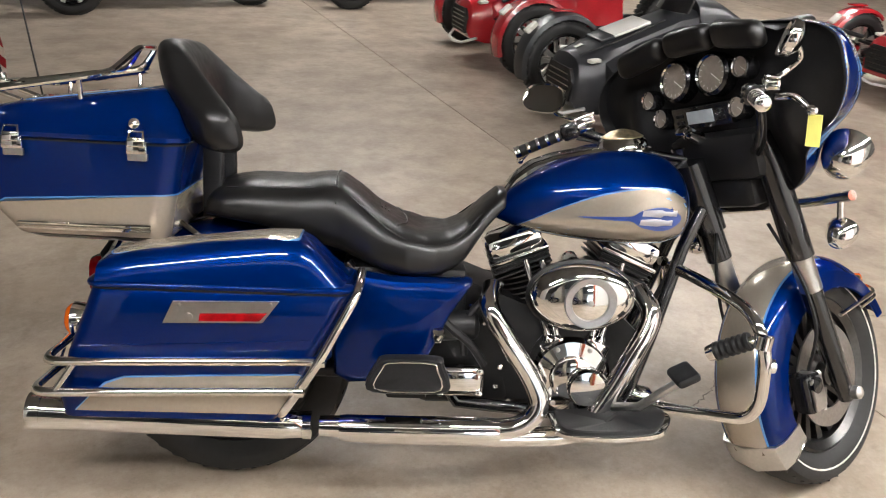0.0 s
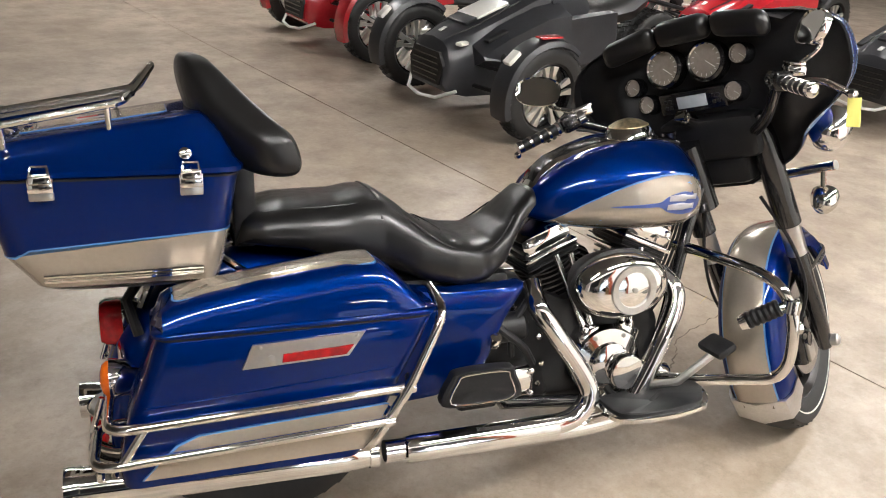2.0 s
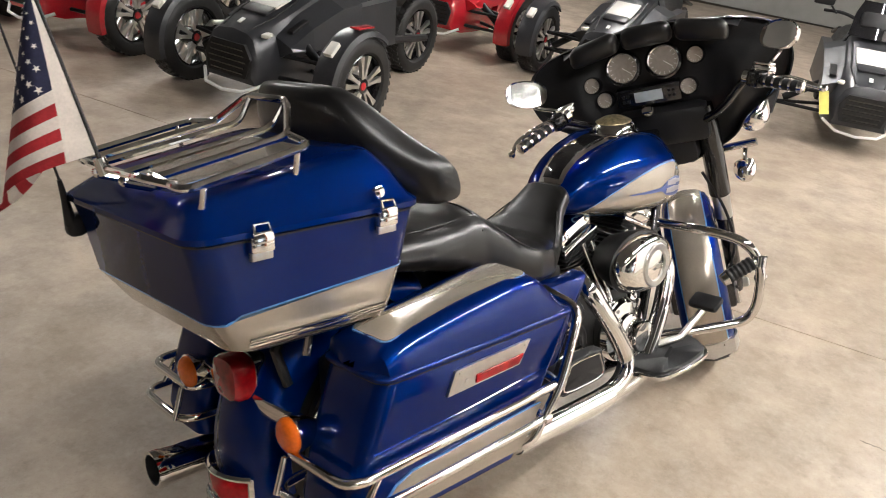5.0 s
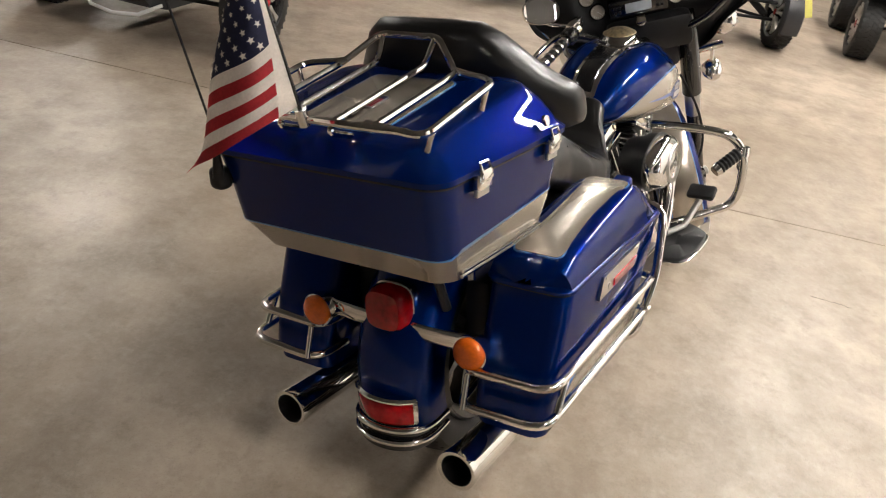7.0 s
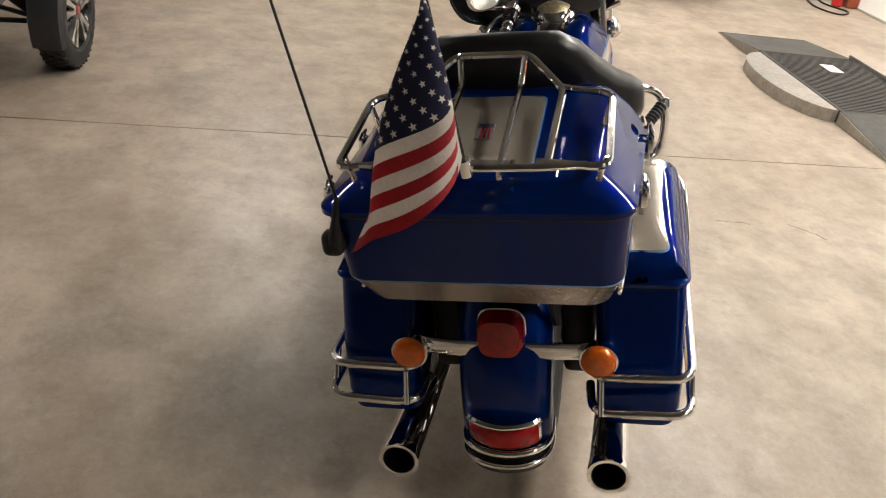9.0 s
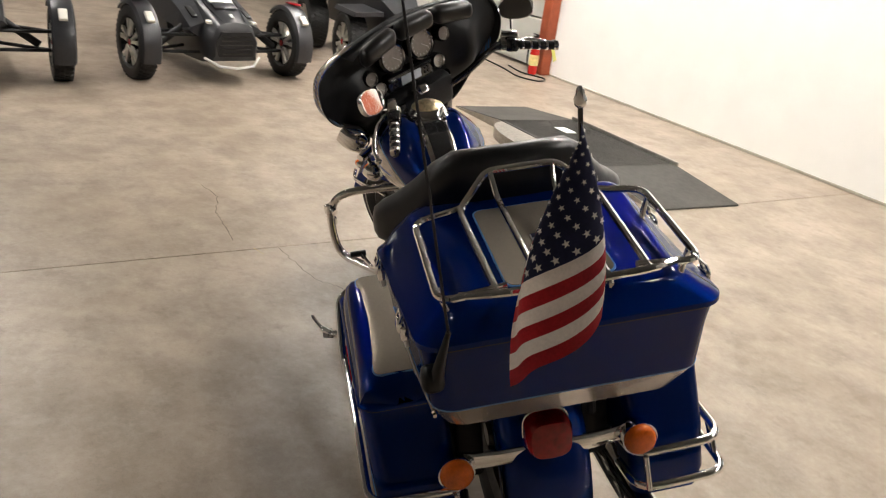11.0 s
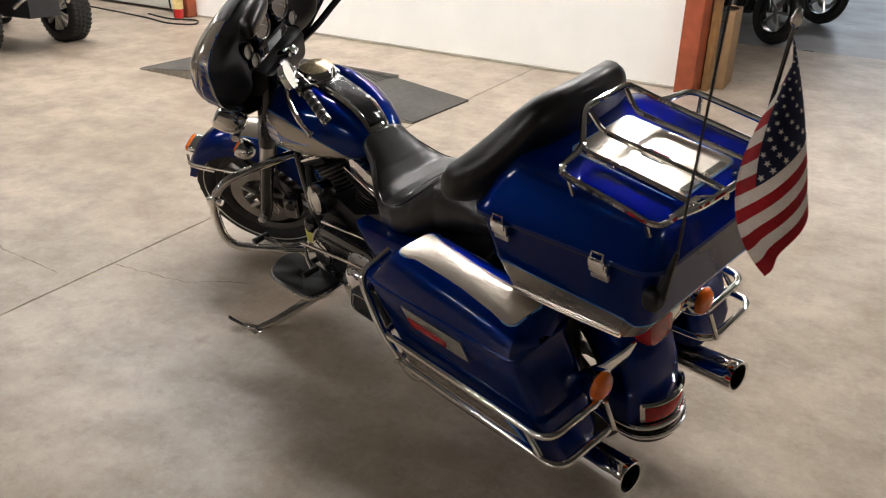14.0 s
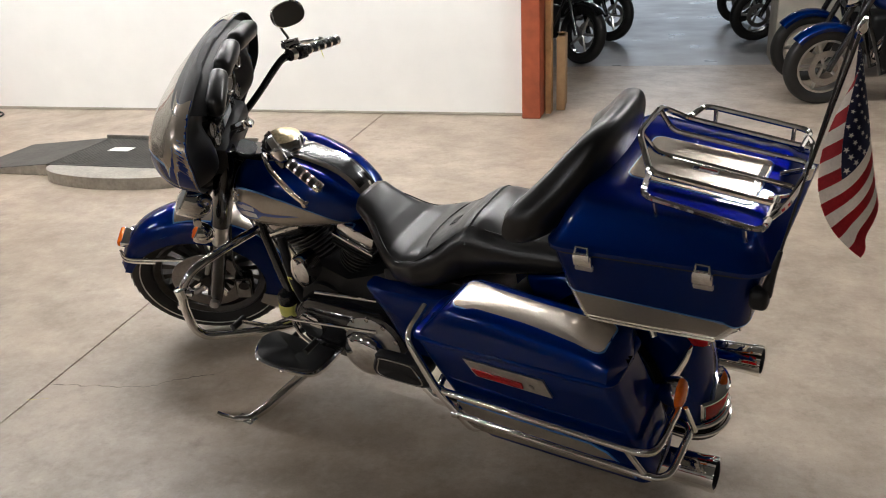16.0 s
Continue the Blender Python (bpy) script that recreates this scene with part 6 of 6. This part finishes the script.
    part("seat", loft([ring_n(-.85, .13, .12, .58, .68), ring_n(-1.05, .17, .15, .55, .66), ring_n(-1.30, .16, .13, .58, .70), ring_n(-1.50, .10, .08, .66, .74)]), LEATHER, ob, "black seat")
    part("engine_block", box((-.75, 0, .34), (.6, .36, .34), .05), BLACKE, ob)
    car_wheel(ob, (-1.68, 0, .30), .30, .22, RIMS)
    part("rear_fender", rot_box((-1.72, 0, .66), (.42, .22, .03), Matrix.Rotation(radians(-12), 4, "Y"), .012), BLACKM, ob)
    part("swing_arm", join(tube([(-1.0, -.16, .34), (-1.68, -.16, .30)], .03, 8), tube([(-1.0, .16, .34), (-1.68, .16, .30)], .03, 8)), BLACKM, ob)
    return ob


t1_ = three_wheeler(HALL @ pose(1.68, 7.20, 0, 0, 0, 180), TGREY, TWHITE, "matt grey three-wheeler with a white hood panel, parked on concrete")
copy_thing(t1_, HALL @ pose(4.52, 5.86, 0, 0, 0, 180))
t2_ = copy_thing(t1_, HALL @ pose(4.80, 3.92, 0, 0, 0, 192))
t3_ = three_wheeler(HALL @ pose(1.78, 9.26, 0, 0, 0, 180), TRED, TRED, "glossy red three-wheeler parked on concrete")
copy_thing(t3_, HALL @ pose(4.70, 7.55, 0, 0, 0, 180))
tw = three_wheeler(HALL @ pose(1.05, 12.3, 0, 0, 0, 180), BLACKP, TWHITE, "black and white three-wheeler parked on concrete")
copy_thing(tw, HALL @ pose(-1.67, 11.9, 0, 0, 0, 178))


# ---- quad bike ----
def quad(m):
    ob = thing("quad_bike", m, "black quad bike with chunky tyres beside the garage door", "quad bike")
    for s in (-1, 1):
        car_wheel(ob, (0, s * .42, .28), .28, .20, RIMS, 6)
        car_wheel(ob, (-1.25, s * .42, .28), .28, .24, RIMS, 6)
        part("fender", loft([[(x, s * y, z) for y, z in ((.22, .62), (.50, .60), (.52, .56), (.22, .58))] for x in (.32, .1, -.25)]), TGREY, ob, "grey quad fender")
        part("fender", loft([[(x, s * y, z) for y, z in ((.22, .66), (.50, .64), (.52, .60), (.22, .62))] for x in (-.85, -1.2, -1.55)]), TGREY, ob)
        part("arm", tube([(.05, s * .15, .30), (0, s * .34, .27)], .02, 8), CHROME, ob)
    part("body", loft([[(x, y * w, z) for y, z in ((-.2, .30), (-.2, zt), (.2, zt), (.2, .30))] for x, w, zt in ((.38, .7, .62), (.1, 1, .74), (-.4, .8, .82), (-.9, .8, .70), (-1.5, .8, .70))]), TGREY, ob)
    part("bumper", tube(bent([(.35, -.25, .40), (.48, -.2, .50), (.48, .2, .50), (.35, .25, .40)], .06), .018, 10), CHROME, ob, "chrome tube bumper")
    part("rack", join(*[tube([(.30, y, .78), (-.15, y, .80)], .011, 6) for y in (-.3, -.15, 0, .15, .3)]), BLACKM, ob)
    part("seat", box((-.8, 0, .76), (.7, .28, .12), .05, 3), LEATHER, ob)
    part("handlebar", tube(bent([(-.35, -.36, .98), (-.25, -.15, 1.0), (-.25, .15, 1.0), (-.35, .36, .98)], .05), .014, 8), BLACKM, ob)
    return ob


quad(HALL @ pose(5.25, 2.08, 0, 0, 0, 178))


# ---- motorcycles in the next room ----
def street_bike(m, body, label):
    ob = thing("street_motorcycle", m, label, "motorcycle", "motorcycles in the next room")
    for x, w in ((0, .17), (1.42, .12)):
        ty = part("tyre", ring_shell(tyre_profile(.315, w), (x, 0, .315), (0, 1, 0), 40), RUBBER, ob, "black motorcycle tyre")
        rim = part("rim", ring_shell([(-w * .3, .22), (-w * .32, .20), (w * .32, .20), (w * .3, .22)], (x, 0, .315), (0, 1, 0), 40), SATIN if body is not BLACKP else BLACKP, ty)
        for k in range(5):
            a = k * 2 * math.pi / 5
            part("spoke", tube([(x, 0, .315), (x + .205 * math.cos(a), 0, .315 + .205 * math.sin(a))], .014, 6), SATIN, rim)
        part("brake_disc", ring_shell([(.065, .14), (.07, .14), (.07, .09), (.065, .09)], (x, 0, .315), (0, 1, 0), 32), STEEL, ty)
    for s in (-1, 1):
        part("fork_leg", tube([(1.42, s * .10, .30), (1.18, s * .10, .86)], .025, 10), BLACKP, ob)
        part("swing_arm", tube([(0, s * .10, .315), (.5, s * .11, .36)], .03, 8), SATIN, ob)
    part("front_fender", fender((1.42, 0, .315), .345, .07, 40, 140, 14, .05, .02), body, ob)
    part("rear_fender", fender((0, 0, .315), .37, .09, 5, 110, 14, .06, .03), body, ob)
    part("engine", box((.72, 0, .42), (.42, .30, .38), .05, 3), BLACKE, ob)
    part("fuel_tank", loft([[(x, w * math.cos(t), z + h_ * math.sin(t)) for t in np.linspace(0, 2 * math.pi, 16, endpoint=False)] for x, w, z, h_ in ((.55, .07, .78, .06), (.70, .13, .80, .10), (.92, .15, .83, .12), (1.08, .10, .84, .09), (1.14, .04, .85, .04))]), body, ob)
    part("seat", loft([[(x, w * math.cos(t), z + .05 * math.sin(t)) for t in np.linspace(0, 2 * math.pi, 14, endpoint=False)] for x, w, z in ((-.25, .06, .84), (-.1, .11, .80), (.2, .13, .74), (.45, .13, .73), (.62, .08, .76))]), LEATHER, ob)
    part("handlebar", tube(bent([(1.0, -.38, 1.02), (1.12, -.2, 1.05), (1.15, .2, 1.05), (1.0, .38, 1.02)], .06), .013, 8), CHROME, ob)
    part("headlight", lathe([(-.08, .03), (-.04, .08), (.03, .09), (.05, .08), (.06, 0)], (1.30, 0, .86), (1, 0, 0), 20), CHROME, ob)
    part("exhaust", tube(spline([(.85, -.16, .50), (.95, -.18, .30), (.6, -.18, .22), (-.2, -.18, .26)], 6), .035, 12), CHROME, ob)
    part("tail_light", box((-.34, 0, .66), (.05, .12, .06), .015), REDL, ob)
    part("frame", join(tube([(.2, -.1, .66), (.55, -.12, .40), (1.0, -.10, .26), (1.2, -.04, .82)], .018, 8), tube([(.2, .1, .66), (.55, .12, .40), (1.0, .10, .26), (1.2, .04, .82)], .018, 8)), BLACKP, ob)
    return ob


b1 = street_bike(HALL @ pose(.96, -3.38, 0, -8, 0, 142), BLACKP, "black street motorcycle parked in the next room")
copy_thing(b1, HALL @ pose(.9, -4.9, 0, -8, 0, 150))
b2 = street_bike(HALL @ pose(-3.7, -1.9, 0, -8, 0, 12), BLUE, "dark cruiser motorcycle parked beside the column")
copy_thing(b2, HALL @ pose(-3.7, -.95, 0, -8, 0, 14))
copy_thing(b1, HALL @ pose(-3.4, -4.6, 0, -8, 0, 18))
copy_thing(b1, HALL @ pose(-3.3, -6.3, 0, -8, 0, 18))
